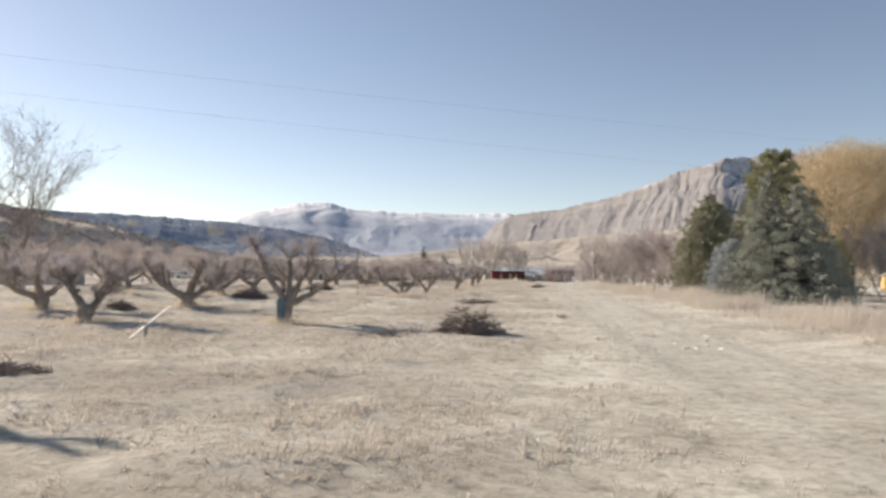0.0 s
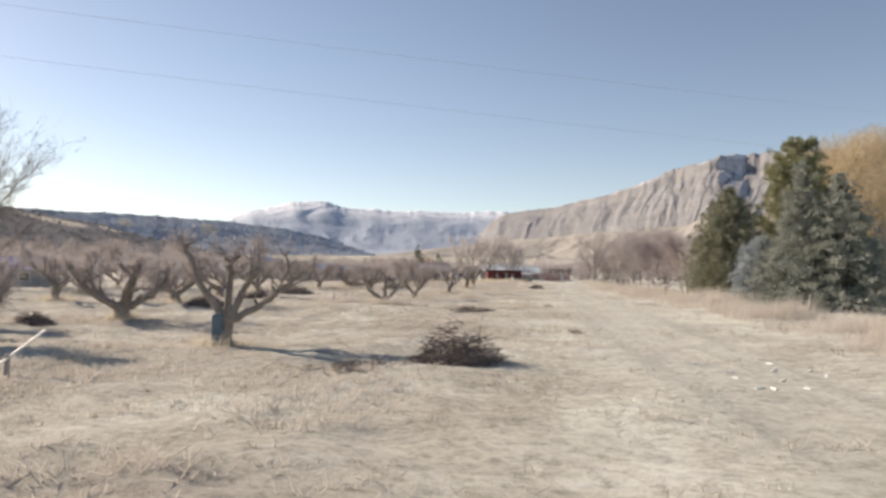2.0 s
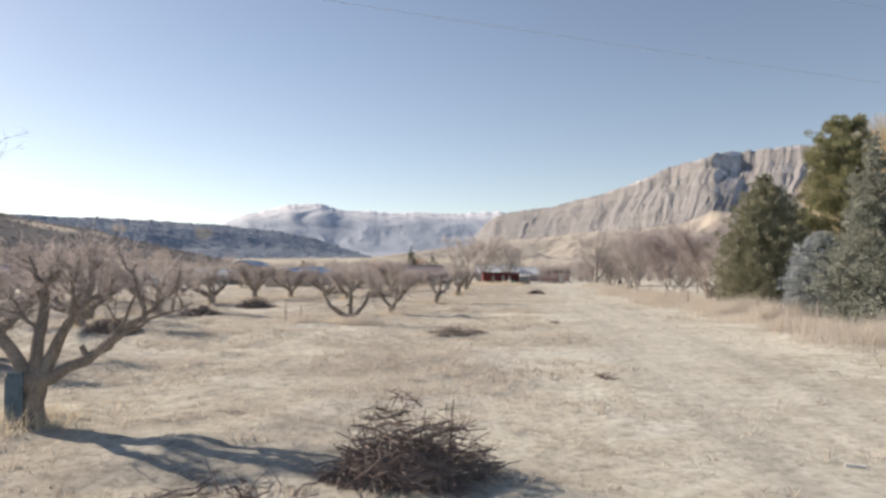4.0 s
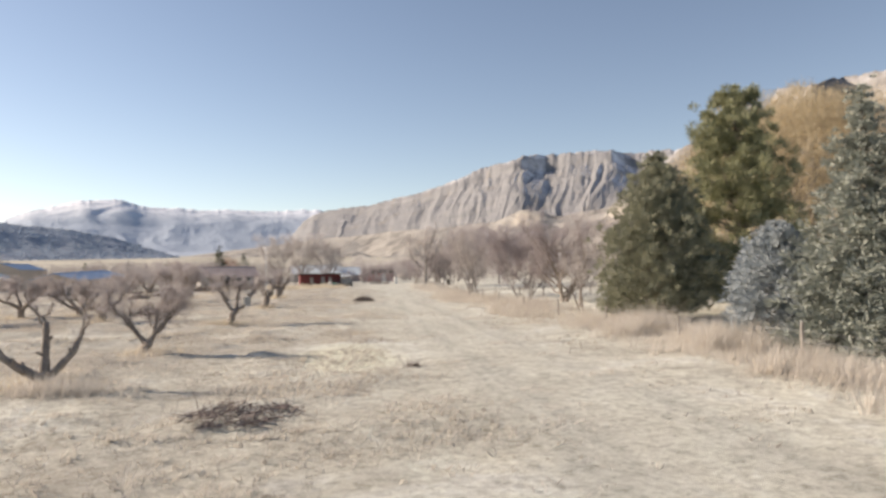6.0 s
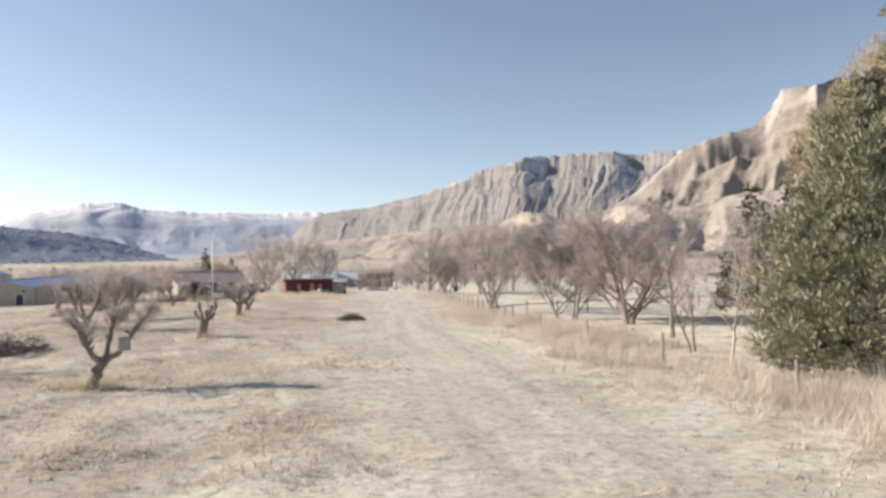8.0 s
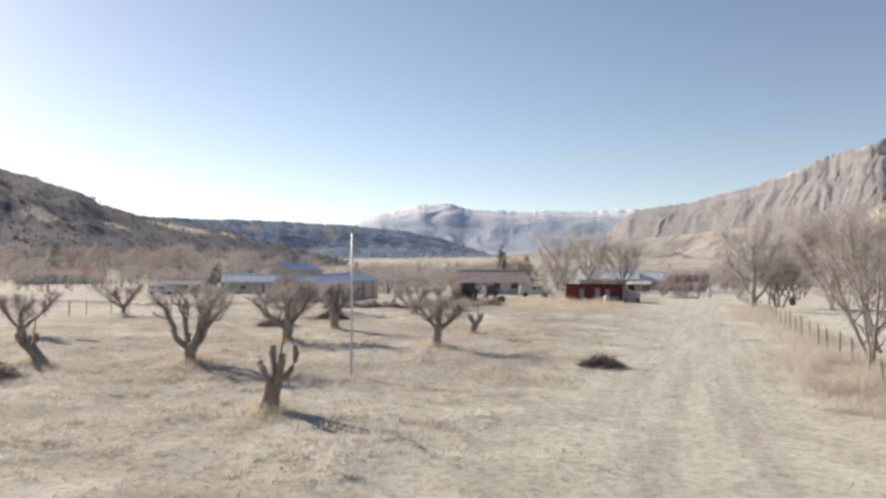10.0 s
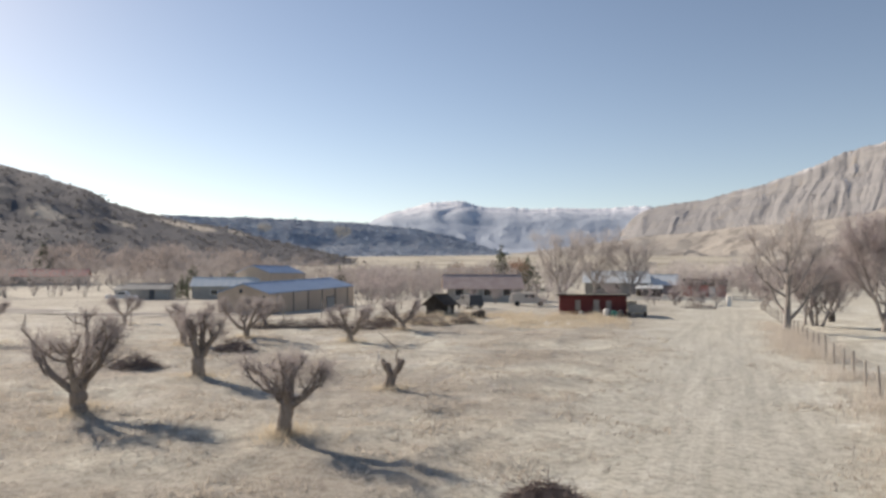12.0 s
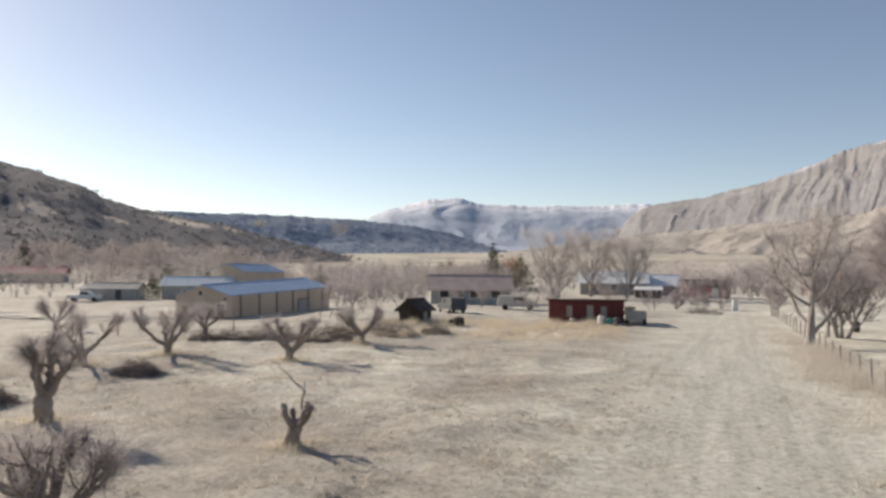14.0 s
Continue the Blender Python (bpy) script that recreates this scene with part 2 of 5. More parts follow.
    col = mix(0.40, col, grain, "MULTIPLY")
    straws = ramp(noise(23.0, 5, 0.7), [(0.56, (0, 0, 0)), (0.66, (0.55, 0.55, 0.55))])
    col = mix(straws, col, (0.80, 0.76, 0.67))
    col = mix(1.0, col, (0.90, 0.92, 0.925), "MULTIPLY")
    ln.new(col, b.inputs["Base Color"])
    bp = node(nt, "ShaderNodeBump", Strength=0.65, Distance=0.12)
    ln.new(noise(7.0, 10, 0.85), bp.inputs["Height"])
    ln.new(bp.outputs["Normal"], b.inputs["Normal"])
    return m


def rock_material(name, tones, snow_from, snow_to, snow_amount, shrub, strata=0.02, big=0.004, lee=False, soft_snow=False):
    """Bare slopes with level strata, scrub on the gentler ground and snow high up."""
    m = bpy.data.materials.new(name)
    m.use_nodes = True
    nt = m.node_tree
    ln = nt.links
    b = nt.nodes["Principled BSDF"]
    b.inputs["Roughness"].default_value = 0.95
    b.inputs["Specular IOR Level"].default_value = 0.05
    geo = nt.nodes.new("ShaderNodeNewGeometry")
    sep = nt.nodes.new("ShaderNodeSeparateXYZ")
    ln.new(geo.outputs["Position"], sep.inputs[0])

    def noise(scale, detail=6, rough=0.6, vec=None):
        n = node(nt, "ShaderNodeTexNoise", Scale=scale, Detail=detail, Roughness=rough)
        ln.new(vec or geo.outputs["Position"], n.inputs["Vector"])
        return n.outputs["Fac"]

    def math_(op, a, c):
        x = nt.nodes.new("ShaderNodeMath")
        x.operation = op
        for k, v in enumerate((a, c)):
            if isinstance(v, (int, float)):
                x.inputs[k].default_value = v
            else:
                ln.new(v, x.inputs[k])
        return x.outputs[0]

    mp = node(nt, "ShaderNodeMapping", Scale=(0.08, 0.08, 1.0))
    ln.new(geo.outputs["Position"], mp.inputs["Vector"])
    layers = noise(strata, 5, 0.7, mp.outputs[0])
    fac = math_("ADD", math_("MULTIPLY", layers, 0.6), math_("MULTIPLY", noise(big, 7, 0.65), 0.4))
    r = nt.nodes.new("ShaderNodeValToRGB")
    e = r.color_ramp.elements
    while len(e) < len(tones):
        e.new(0.5)
    for k, c in enumerate(tones):
        e[k].position, e[k].color = 0.36 + 0.28 * k / (len(tones) - 1), (*c, 1)
    ln.new(fac, r.inputs["Fac"])
    col = r.outputs["Color"]

    def mask_mix(mask, col, tint):
        x = nt.nodes.new("ShaderNodeMix")
        x.data_type = "RGBA"
        ln.new(mask, x.inputs[0])
        ln.new(col, x.inputs[6])
        x.inputs[7].default_value = (*tint, 1)
        return x.outputs[2]

    def step(v, lo, hi):
        s = nt.nodes.new("ShaderNodeMapRange")
        s.inputs["From Min"].default_value, s.inputs["From Max"].default_value = lo, hi
        ln.new(v, s.inputs["Value"])
        return s.outputs["Result"]

    if shrub:
        tint, lo, hi, size = shrub
        col = mask_mix(step(noise(size, 8, 0.75), lo, hi), col, tint)
    bald = nt.nodes.new("ShaderNodeAttribute")
    bald.attribute_name = "bald"
    col = mask_mix(bald.outputs["Fac"], col, (0.49, 0.44, 0.37))
    if snow_amount:
        high = step(sep.outputs["Z"], snow_from, snow_to)
        spots = step(noise(0.012, 8, 0.7), 0.62 - snow_amount, (0.80 if soft_snow else 0.88) - snow_amount)
        snow = math_("MULTIPLY", high, spots)
        if lee:
            # snow lasts on the slopes that face north-east
            aspect = nt.nodes.new("ShaderNodeSeparateXYZ")
            ln.new(geo.outputs["Normal"], aspect.inputs[0])
            snow = math_("MULTIPLY", snow, step(aspect.outputs["X"], -0.22, 0.15))
        if lee:
            # a broken line of snow along the rim
            share = nt.nodes.new("ShaderNodeAttribute")
            share.attribute_name = "height_share"
            rim = math_("MULTIPLY", step(share.outputs["Fac"], 0.968, 0.985), step(noise(0.012, 8, 0.7), 0.47, 0.62))
            snow = math_("MAXIMUM", snow, math_("MULTIPLY", rim, 0.35))
        col = mask_mix(snow, col, (0.78, 0.80, 0.85))
    ln.new(col, b.inputs["Base Color"])
    bp = node(nt, "ShaderNodeBump", Strength=0.25 if soft_snow else 0.5, Distance=9.0)
    ln.new(noise(0.03, 8, 0.7), bp.inputs["Height"])
    ln.new(bp.outputs["Normal"], b.inputs["Normal"])
    return m


GROUND = ground_material()
BARK = material("orchard_bark", [(0.15, 0.124, 0.108), (0.26, 0.22, 0.192), (0.38, 0.332, 0.292)], 3, 30, 0.95, 0.8, stretch=(1, 1, 0.4))
BARK_GREY = material("grey_bark", [(0.20, 0.18, 0.172), (0.29, 0.265, 0.252), (0.39, 0.36, 0.342)], 2, 22, 0.95, 0.8, stretch=(1, 1, 0.3))
BARK_PALE = material("pale_bark", [(0.42, 0.39, 0.36), (0.52, 0.49, 0.455), (0.62, 0.59, 0.555)], 2, 22, 0.95, 0.5, stretch=(1, 1, 0.3))
TWIG = material("orchard_twigs", [(0.34, 0.305, 0.30), (0.44, 0.40, 0.393), (0.54, 0.498, 0.488)], 2, 9, 0.9, 0, glow=0.5)
TWIG_PALE = material("pale_twigs", [(0.46, 0.423, 0.408), (0.56, 0.52, 0.50), (0.64, 0.60, 0.58)], 1, 6, 0.9, 0, glow=0.55)
TWIG_PLUM = material("plum_twigs", [(0.38, 0.338, 0.342), (0.47, 0.423, 0.425), (0.56, 0.51, 0.508)], 1, 6, 0.9, 0, glow=0.55)
TWIG_GOLD = material("golden_willow_twigs", [(0.44, 0.362, 0.245), (0.54, 0.452, 0.312), (0.63, 0.54, 0.39)], 0.3, 3, 0.85, 0, glow=0.5)
BRUSH = material("cut_brush", [(0.11, 0.084, 0.08), (0.19, 0.152, 0.142), (0.30, 0.25, 0.23)], 3, 20, 0.9, 0)
GRASS_SHORT = material("cropped_dry_grass", [(0.383, 0.340, 0.290), (0.528, 0.481, 0.420), (0.650, 0.609, 0.543)], 0.5, 5, 0.9, 0, glow=0.35)
GRASS_TALL = material("tall_straw_grass", [(0.44, 0.39, 0.335), (0.575, 0.525, 0.465), (0.68, 0.64, 0.585)], 0.6, 5, 0.85, 0, glow=0.35)
BRUSH_WEED = material("dead_weeds", [(0.20, 0.165, 0.13), (0.29, 0.245, 0.20), (0.38, 0.33, 0.275)], 0.6, 5, 0.9, 0, glow=0.2)
STRAW_GOLD = material("golden_bunch_grass", [(0.49, 0.425, 0.325), (0.62, 0.545, 0.43), (0.72, 0.65, 0.53)], 0.6, 5, 0.85, 0, glow=0.35)
NEEDLE_BLUE = material("blue_spruce_needles", [(0.25, 0.272, 0.24), (0.34, 0.362, 0.318), (0.37, 0.386, 0.34)], 1.2, 8, 0.8, 0, glow=0.14)
NEEDLE_PALE = material("silver_spruce_needles", [(0.28, 0.315, 0.337), (0.37, 0.41, 0.43), (0.405, 0.437, 0.452)], 1.5, 9, 0.8, 0, glow=0.14)
NEEDLE_GREEN = material("juniper_needles", [(0.166, 0.175, 0.122), (0.294, 0.297, 0.218), (0.37, 0.361, 0.272)], 1.2, 8, 0.85, 0, glow=0.14)
NEEDLE_PINE = material("pine_needles", [(0.169, 0.178, 0.104), (0.293, 0.299, 0.182), (0.429, 0.423, 0.280)], 1.0, 7, 0.85, 0, glow=0.14)
NEEDLE_DARK = material("dark_conifer_needles", [(0.045, 0.058, 0.042), (0.085, 0.10, 0.07), (0.13, 0.145, 0.10)], 1.2, 8, 0.9, 0, glow=0.3)
WOOD_GREY = material("weathered_wood", [(0.22, 0.195, 0.175), (0.32, 0.287, 0.258), (0.42, 0.385, 0.35)], 2, 25, 0.9, 0.5, stretch=(1, 1, 0.15))
PAINT_WHITE = material("white_paint", [(0.62, 0.60, 0.57), (0.74, 0.73, 0.70), (0.80, 0.79, 0.77)], 1.5, 20, 0.6, 0.1)
PAINT_RED = material("barn_red_boards", [(0.105, 0.028, 0.028), (0.155, 0.04, 0.038), (0.20, 0.06, 0.055)], 1.0, 14, 0.8, 0.3, stretch=(1, 1, 0.2))
ROOF_BLUE = material("blue_metal_roof", [(0.25, 0.35, 0.50), (0.29, 0.40, 0.56), (0.34, 0.45, 0.61)], 0.15, 3, 0.85, 0.05, spec=0.1)
ROOF_PLUM = material("purple_blue_metal_roof", [(0.20, 0.195, 0.30), (0.25, 0.24, 0.36), (0.30, 0.29, 0.42)], 0.15, 3, 0.8, 0.05, spec=0.1)
ROOF_BROWN = material("brown_shingles", [(0.338, 0.256, 0.237), (0.425, 0.338, 0.312), (0.500, 0.413, 0.381)], 0.6, 14, 0.9, 0.4)
ROOF_PALE = material("galvanised_roof", [(0.56, 0.61, 0.63), (0.65, 0.70, 0.72), (0.73, 0.77, 0.78)], 0.5, 8, 0.9, 0.1, spec=0.1)
ROOF_ROSE = material("faded_red_roof", [(0.38, 0.16, 0.15), (0.46, 0.21, 0.20), (0.54, 0.28, 0.26)], 0.4, 6, 0.8, 0.1)
WALL_TAN = material("tan_steel_siding", [(0.46, 0.365, 0.285), (0.53, 0.425, 0.335), (0.60, 0.485, 0.385)], 0.4, 5, 0.7, 0.1)
WALL_GREY = material("grey_siding", [(0.24, 0.24, 0.23), (0.33, 0.325, 0.31), (0.42, 0.41, 0.39)], 0.6, 8, 0.85, 0.2)
WALL_DARK = material("dark_boards", [(0.025, 0.022, 0.02), (0.055, 0.047, 0.042), (0.10, 0.085, 0.075)], 1, 16, 0.9, 0.3, stretch=(1, 1, 0.2))
TRIM_DARK = material("dark_trim", [(0.05, 0.055, 0.065), (0.075, 0.08, 0.09), (0.11, 0.115, 0.125)], 1, 10, 0.7, 0.1)
GLASS = material("window_glass", [(0.02, 0.025, 0.03), (0.03, 0.036, 0.042), (0.045, 0.05, 0.06)], 1, 5, 0.1, 0, spec=0.6)
STEEL = material("galvanised_steel", [(0.42, 0.43, 0.44), (0.52, 0.53, 0.54), (0.62, 0.63, 0.64)], 2, 20, 0.5, 0.1, metal=0.4)
TIN_BLUE = material("blue_grey_sheet", [(0.06, 0.10, 0.135), (0.095, 0.145, 0.185), (0.15, 0.20, 0.24)], 3, 20, 0.6, 0.1)
TEAL = material("teal_plastic", [(0.03, 0.17, 0.14), (0.045, 0.23, 0.19), (0.07, 0.29, 0.25)], 2, 12, 0.5, 0.1)
RUBBER = material("black_rubber", [(0.012, 0.012, 0.013), (0.022, 0.022, 0.023), (0.04, 0.04, 0.04)], 4, 30, 0.9, 0.2)
CAR_PAINT = material("silver_car_paint", [(0.50, 0.52, 0.54), (0.57, 0.59, 0.61), (0.63, 0.65, 0.67)], 1, 8, 0.3, 0, spec=0.5)
YELLOW = material("faded_yellow_paint", [(0.50, 0.33, 0.10), (0.62, 0.43, 0.16), (0.70, 0.52, 0.24)], 2, 12, 0.8, 0.1)
STRAW = material("weathered_straw", [(0.42, 0.36, 0.27), (0.54, 0.475, 0.365), (0.64, 0.575, 0.46)], 2, 30, 0.95, 0.6)
CREAM = material("faded_cream_paint", [(0.46, 0.42, 0.38), (0.52, 0.48, 0.44), (0.58, 0.54, 0.50)], 1, 8, 0.4, 0)
ASPHALT = material("worn_asphalt", [(0.13, 0.125, 0.12), (0.18, 0.175, 0.17), (0.24, 0.235, 0.225)], 0.2, 4, 0.9, 0.2)
WIRE = material("dark_wire", [(0.40, 0.41, 0.43), (0.45, 0.46, 0.48), (0.50, 0.51, 0.53)], 3, 10, 0.6, 0)
MESA_ROCK = rock_material("mesa_slopes", [(0.18, 0.182, 0.192), (0.252, 0.251, 0.256), (0.218, 0.219, 0.23), (0.328, 0.325, 0.327)], 150, 320, 0.24, ((0.24, 0.225, 0.21), 0.55, 0.66, 0.01), lee=True)
SPUR_ROCK = rock_material("spur_slopes", [(0.194, 0.180, 0.172), (0.282, 0.262, 0.239), (0.220, 0.207, 0.195), (0.334, 0.311, 0.282)], 220, 340, 0.12, ((0.19, 0.172, 0.152), 0.52, 0.6, 0.012), lee=True)
FAR_ROCK_HAZED = rock_material("hazed_mountain_slopes", [(0.38, 0.44, 0.52), (0.40, 0.46, 0.54), (0.42, 0.475, 0.555)], 300, 430, 0.27, None, soft_snow=True)
HILL_SCRUB_HAZED = rock_material("hazed_scrub_hill", [(0.126, 0.126, 0.136), (0.154, 0.153, 0.162), (0.183, 0.179, 0.186)], 0, 1, 0, ((0.120, 0.125, 0.136), 0.42, 0.56, 0.022))
RIDGE_SCRUB_HAZED = rock_material("wooded_ridge", [(0.292, 0.344, 0.410), (0.344, 0.398, 0.459), (0.413, 0.451, 0.475)], 0, 1, 0, ((0.27, 0.305, 0.36), 0.40, 0.56, 0.02))
FOOT_ROCK = rock_material("dry_foothills", [(0.28, 0.262, 0.24), (0.38, 0.357, 0.325), (0.33, 0.31, 0.283), (0.43, 0.403, 0.365)], 0, 1, 0, ((0.20, 0.187, 0.175), 0.50, 0.60, 0.02))


# ---- ground ----
def spaced(lo, hi, step, far, grow=1.16):
    """Even steps from lo to hi, then wider and wider out to the far ends."""
    mid = list(np.arange(lo, hi + 1e-6, step))
    s, x, up = step, hi, []
    while x < far[1]:
        s *= grow
        x += s
        up.append(x)
    s, x, down = step, lo, []
    while x > far[0]:
        s *= grow
        x -= s
        down.append(x)
    return np.array(down[::-1] + mid + up)


def sheet(X, Y, Z):
    n, m = X.shape
    me = Mesh()
    i, j = np.meshgrid(np.arange(n - 1), np.arange(m - 1), indexing="ij")
    q = np.stack([i * m + j, (i + 1) * m + j, (i + 1) * m + j + 1, i * m + j + 1], -1).reshape(-1, 4)
    me.add(np.stack([X, Y, Z], -1).reshape(-1, 3), q)
    return me


def build_ground():
    xs = spaced(-24, 20, 0.34, (-4300, 4300))
    ys = spaced(8, 135, 0.34, (-3000, 4300))
    X, Y = np.meshgrid(xs, ys, indexing="ij")
    ob = part("ground", sheet(X, Y, ground_z(X, Y)), GROUND, smooth=True)
    tagged(ob, "pale dry cropped grass with a worn lane and brown patches", "ground", kind="structure")
    off = X - lane_x(Y)
    ruts = np.exp(-(((np.abs(off) - 1.3) / 0.6) ** 2)) + 0.6 * np.exp(-((off / 3.2) ** 2))
    ruts = ruts + 0.75 * np.exp(-((off / 4.2) ** 4)) * np.clip((Y - 60) / 40, 0, 1)
    wear = np.clip(ruts * (0.6 + 0.4 * fbm(X / 4, Y / 9, 21, 3)), 0, 0.9) * np.clip((200 - Y) / 60, 0, 1)
    far = np.clip((np.hypot(X, Y - 60) - 130) / 250, 0, 1)
    # matted pale straw beside the lane
    spot = ((X - 2.6) / 1.5) ** 2 + ((Y - 54.8) / 3.6) ** 2 + 0.7 * fbm(X / 1.3, Y / 1.3, 13, 3)
    pale = np.clip(1.5 - spot, 0, 1) * 0.6
    # browner uncut grass away from the lane
    rough = np.clip((-off - 3) / 5, 0, 1) * np.clip(0.62 + 0.9 * fbm(X / 6, Y / 4, 27, 4), 0, 1) * np.clip((270 - Y) / 60, 0, 1) * 0.85
    for name, values in (("wear", wear), ("distance", far), ("side", off), ("rough", rough), ("pale", pale)):
        ob.data.attributes.new(name, "FLOAT", "POINT").data.foreach_set("value", values.ravel().astype(np.float32))


build_ground()


def road():
    """The asphalt lane beyond the orchard."""
    t = np.linspace(0, 1, 40)
    x, y = -120 + 92 * t, 172 - 14 * t
    me = sheet(np.stack([x, x]), np.stack([y - 3.2, y + 3.2]), np.stack([ground_z(x, y - 3.2) + 0.06, ground_z(x, y + 3.2) + 0.06]))
    tagged(part("road", me, ASPHALT), "grey worn asphalt road beyond the orchard", "road", kind="structure")


road()


# ---- hills and mountains ----
CX, CY = 5.0, 60.0


def ridge(name, label, mat, crest, r_foot, r_crest, spur, seed, cliff=0.0, back=600, na=440, nv=64, centre=(5.0, 60.0), spur_size=300.0, skew=0.0, ease=4, runs=(0.3, 0.5, 0.8, 1.0, 1.0, 1.0), bald=(), warp=0.9):
    """A range seen along bearings from the orchard: crest gives (bearing, height angle) in degrees."""
    CX, CY = centre
    az = np.linspace(crest[0][0], crest[-1][0], na)
    el = np.interp(az, [c[0] for c in crest], [c[1] for c in crest])
    k = np.ones(2 * ease + 1) / (2 * ease + 1)
    el = np.convolve(np.pad(el, ease, mode="edge"), k, mode="valid")
    rf = np.interp(az, [p[0] for p in r_foot], [p[1] for p in r_foot])
    rc = np.interp(az, [p[0] for p in r_crest], [p[1] for p in r_crest])
    v = np.r_[np.linspace(0, 1, nv), 1.12, 1.5]
    A, V = np.meshgrid(az, v, indexing="ij")
    RF, RC = rf[:, None], rc[:, None]
    R = np.where(V <= 1, RF + (RC - RF) * V, RC + back * (V - 1))
    a = np.radians(A)
    X, Y = CX + R * np.sin(a), CY + R * np.cos(a)
    top = 4 + rc * np.tan(np.radians(el))
    foot = ground_z(CX + rf * np.sin(np.radians(az)), CY + rf * np.cos(np.radians(az))) - 4
    rough = 1 + 0.02 * fbm(az * 2.3, az * 0, seed + 5, 3)
    vv = np.clip(V, 0, 1)
    H = (top - foot)[:, None] * (1 + (rough - 1)[:, None] * vv**10)
    if cliff:
        prof = np.interp(vv, [0, 0.2, 0.45, 0.7, 0.86, 0.92, 0.955, 1], [0, 0.11, 0.36, 0.66, 0.83, 0.88, 0.975, 1])
    else:
        prof = np.interp(vv, [0, 0.2, 0.5, 0.8, 1], [0, 0.12, 0.45, 0.84, 1])
    s, d = np.radians(A) * rc.mean() / spur_size, R / spur_size
    s = s + warp * fbm(s * 0.35, d * 0.35, seed + 2, 3) + 0.2 * warp * fbm(s * 1.3, d * 1.3, seed + 6, 2) + skew * d
    crag, amp, whole = 0, 1.0, 0
    for k, run in enumerate(runs):
        n = 1 - np.abs(vnoise(s * 2**k, d * run * 2**k, seed + 31 + k))
        crag = crag + amp * n
        whole += amp
        amp *= 0.5
    deep = np.interp(vv, [0, 0.15, 0.4, 0.75, 0.93, 0.98, 1], [0, 0.22, 0.62, 1, 0.85, 0.4, 0])
    if not cliff:
        deep = np.sin(np.pi * vv) ** 0.8
    Z = foot[:, None] + H * (prof - deep * spur * (1 - crag / whole))
    Z = np.where(V > 1, foot[:, None] + H * (1 - 0.15 * (V - 1)), Z)
    ob = part(name, sheet(X, Y, Z), mat, smooth=True)
    ob.data.attributes.new("height_share", "FLOAT", "POINT").data.foreach_set("value", vv.ravel().astype(np.float32))
    bare = np.zeros_like(vv)
    for az0, v0, wa, wv in bald:
        d = ((A - az0) / wa) ** 2 + ((vv - v0) / wv) ** 2 + 0.5 * fbm(A * 1.2, vv * 14, seed + 77, 3)
        bare = np.maximum(bare, np.clip(1.6 - 1.2 * d, 0, 1))
    ob.data.attributes.new("bald", "FLOAT", "POINT").data.foreach_set("value", bare.ravel().astype(np.float32))
    tagged(ob, label, "mountain" if cliff else "hill", kind="structure")


ridge("backdrop_far_mountain", "distant snow-streaked mountain and long plateau in haze-blue colour", FAR_ROCK_HAZED,
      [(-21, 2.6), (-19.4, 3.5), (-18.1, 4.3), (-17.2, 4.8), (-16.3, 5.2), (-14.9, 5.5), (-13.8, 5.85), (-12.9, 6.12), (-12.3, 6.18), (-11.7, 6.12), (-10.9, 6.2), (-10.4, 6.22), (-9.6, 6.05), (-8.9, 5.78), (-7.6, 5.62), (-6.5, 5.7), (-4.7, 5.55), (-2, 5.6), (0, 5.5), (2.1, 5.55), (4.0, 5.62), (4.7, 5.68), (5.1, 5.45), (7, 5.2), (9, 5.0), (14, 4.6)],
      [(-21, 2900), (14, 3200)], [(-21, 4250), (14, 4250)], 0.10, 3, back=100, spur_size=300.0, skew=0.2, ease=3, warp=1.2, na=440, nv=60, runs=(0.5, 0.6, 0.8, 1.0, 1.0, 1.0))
ridge("backdrop_mesa", "long tan gullied mesa with snow below its rim", MESA_ROCK,
      [(2.5, 3.6), (3.4, 4.6), (4.2, 5.2), (5.2, 5.55), (6.9, 5.75), (8.8, 5.95), (10.6, 6.45), (12.8, 6.9), (15.1, 7.6), (17.0, 8.35), (18.1, 8.8), (19.4, 9.15), (21.0, 9.45), (21.5, 9.75), (24, 9.75), (28.6, 9.82), (29.7, 9.5), (33.8, 9.55), (36, 9.4), (42, 9.0)],
      [(2.5, 2500), (14, 1800), (21, 1480), (23.4, 1540), (27.5, 1430), (42, 1300)],
      [(2.5, 3300), (12, 2700), (16.5, 2460), (18.2, 2440), (20.8, 2310), (21.4, 2315), (22.2, 2345), (23.4, 2375), (24.4, 2370), (28.2, 2270), (28.8, 2270), (30.2, 2315), (33.6, 2180), (42, 2050)],
      0.14, 11, cliff=1, na=760, nv=84, centre=(2.0, 42.0), spur_size=72.0, skew=-0.12, ease=1, warp=0.35, runs=(0.12, 0.12, 0.2, 0.5, 0.9, 1.0))
ridge("backdrop_mesa_spur", "near tan mesa spur with a pale cliff cap", SPUR_ROCK,
      [(27, 4.6), (29.5, 6.0), (31.6, 7.5), (32.5, 8.4), (34.2, 9.65), (36.5, 10.4), (39.1, 10.9), (40.1, 11.6), (40.7, 12.7), (41.3, 13.3), (44.3, 13.4), (44.7, 13.6), (47.9, 13.6), (56, 14.2), (70, 13.5), (90, 12)],
      [(27, 900), (90, 700)], [(27, 1500), (36, 1530), (40, 1560), (43.5, 1450), (45.5, 1600), (52, 1450), (90, 1400)], 0.42, 29, cliff=1, na=460, nv=72, centre=(4.0, 52.0), spur_size=120.0, skew=-0.2, ease=1, warp=0.5)
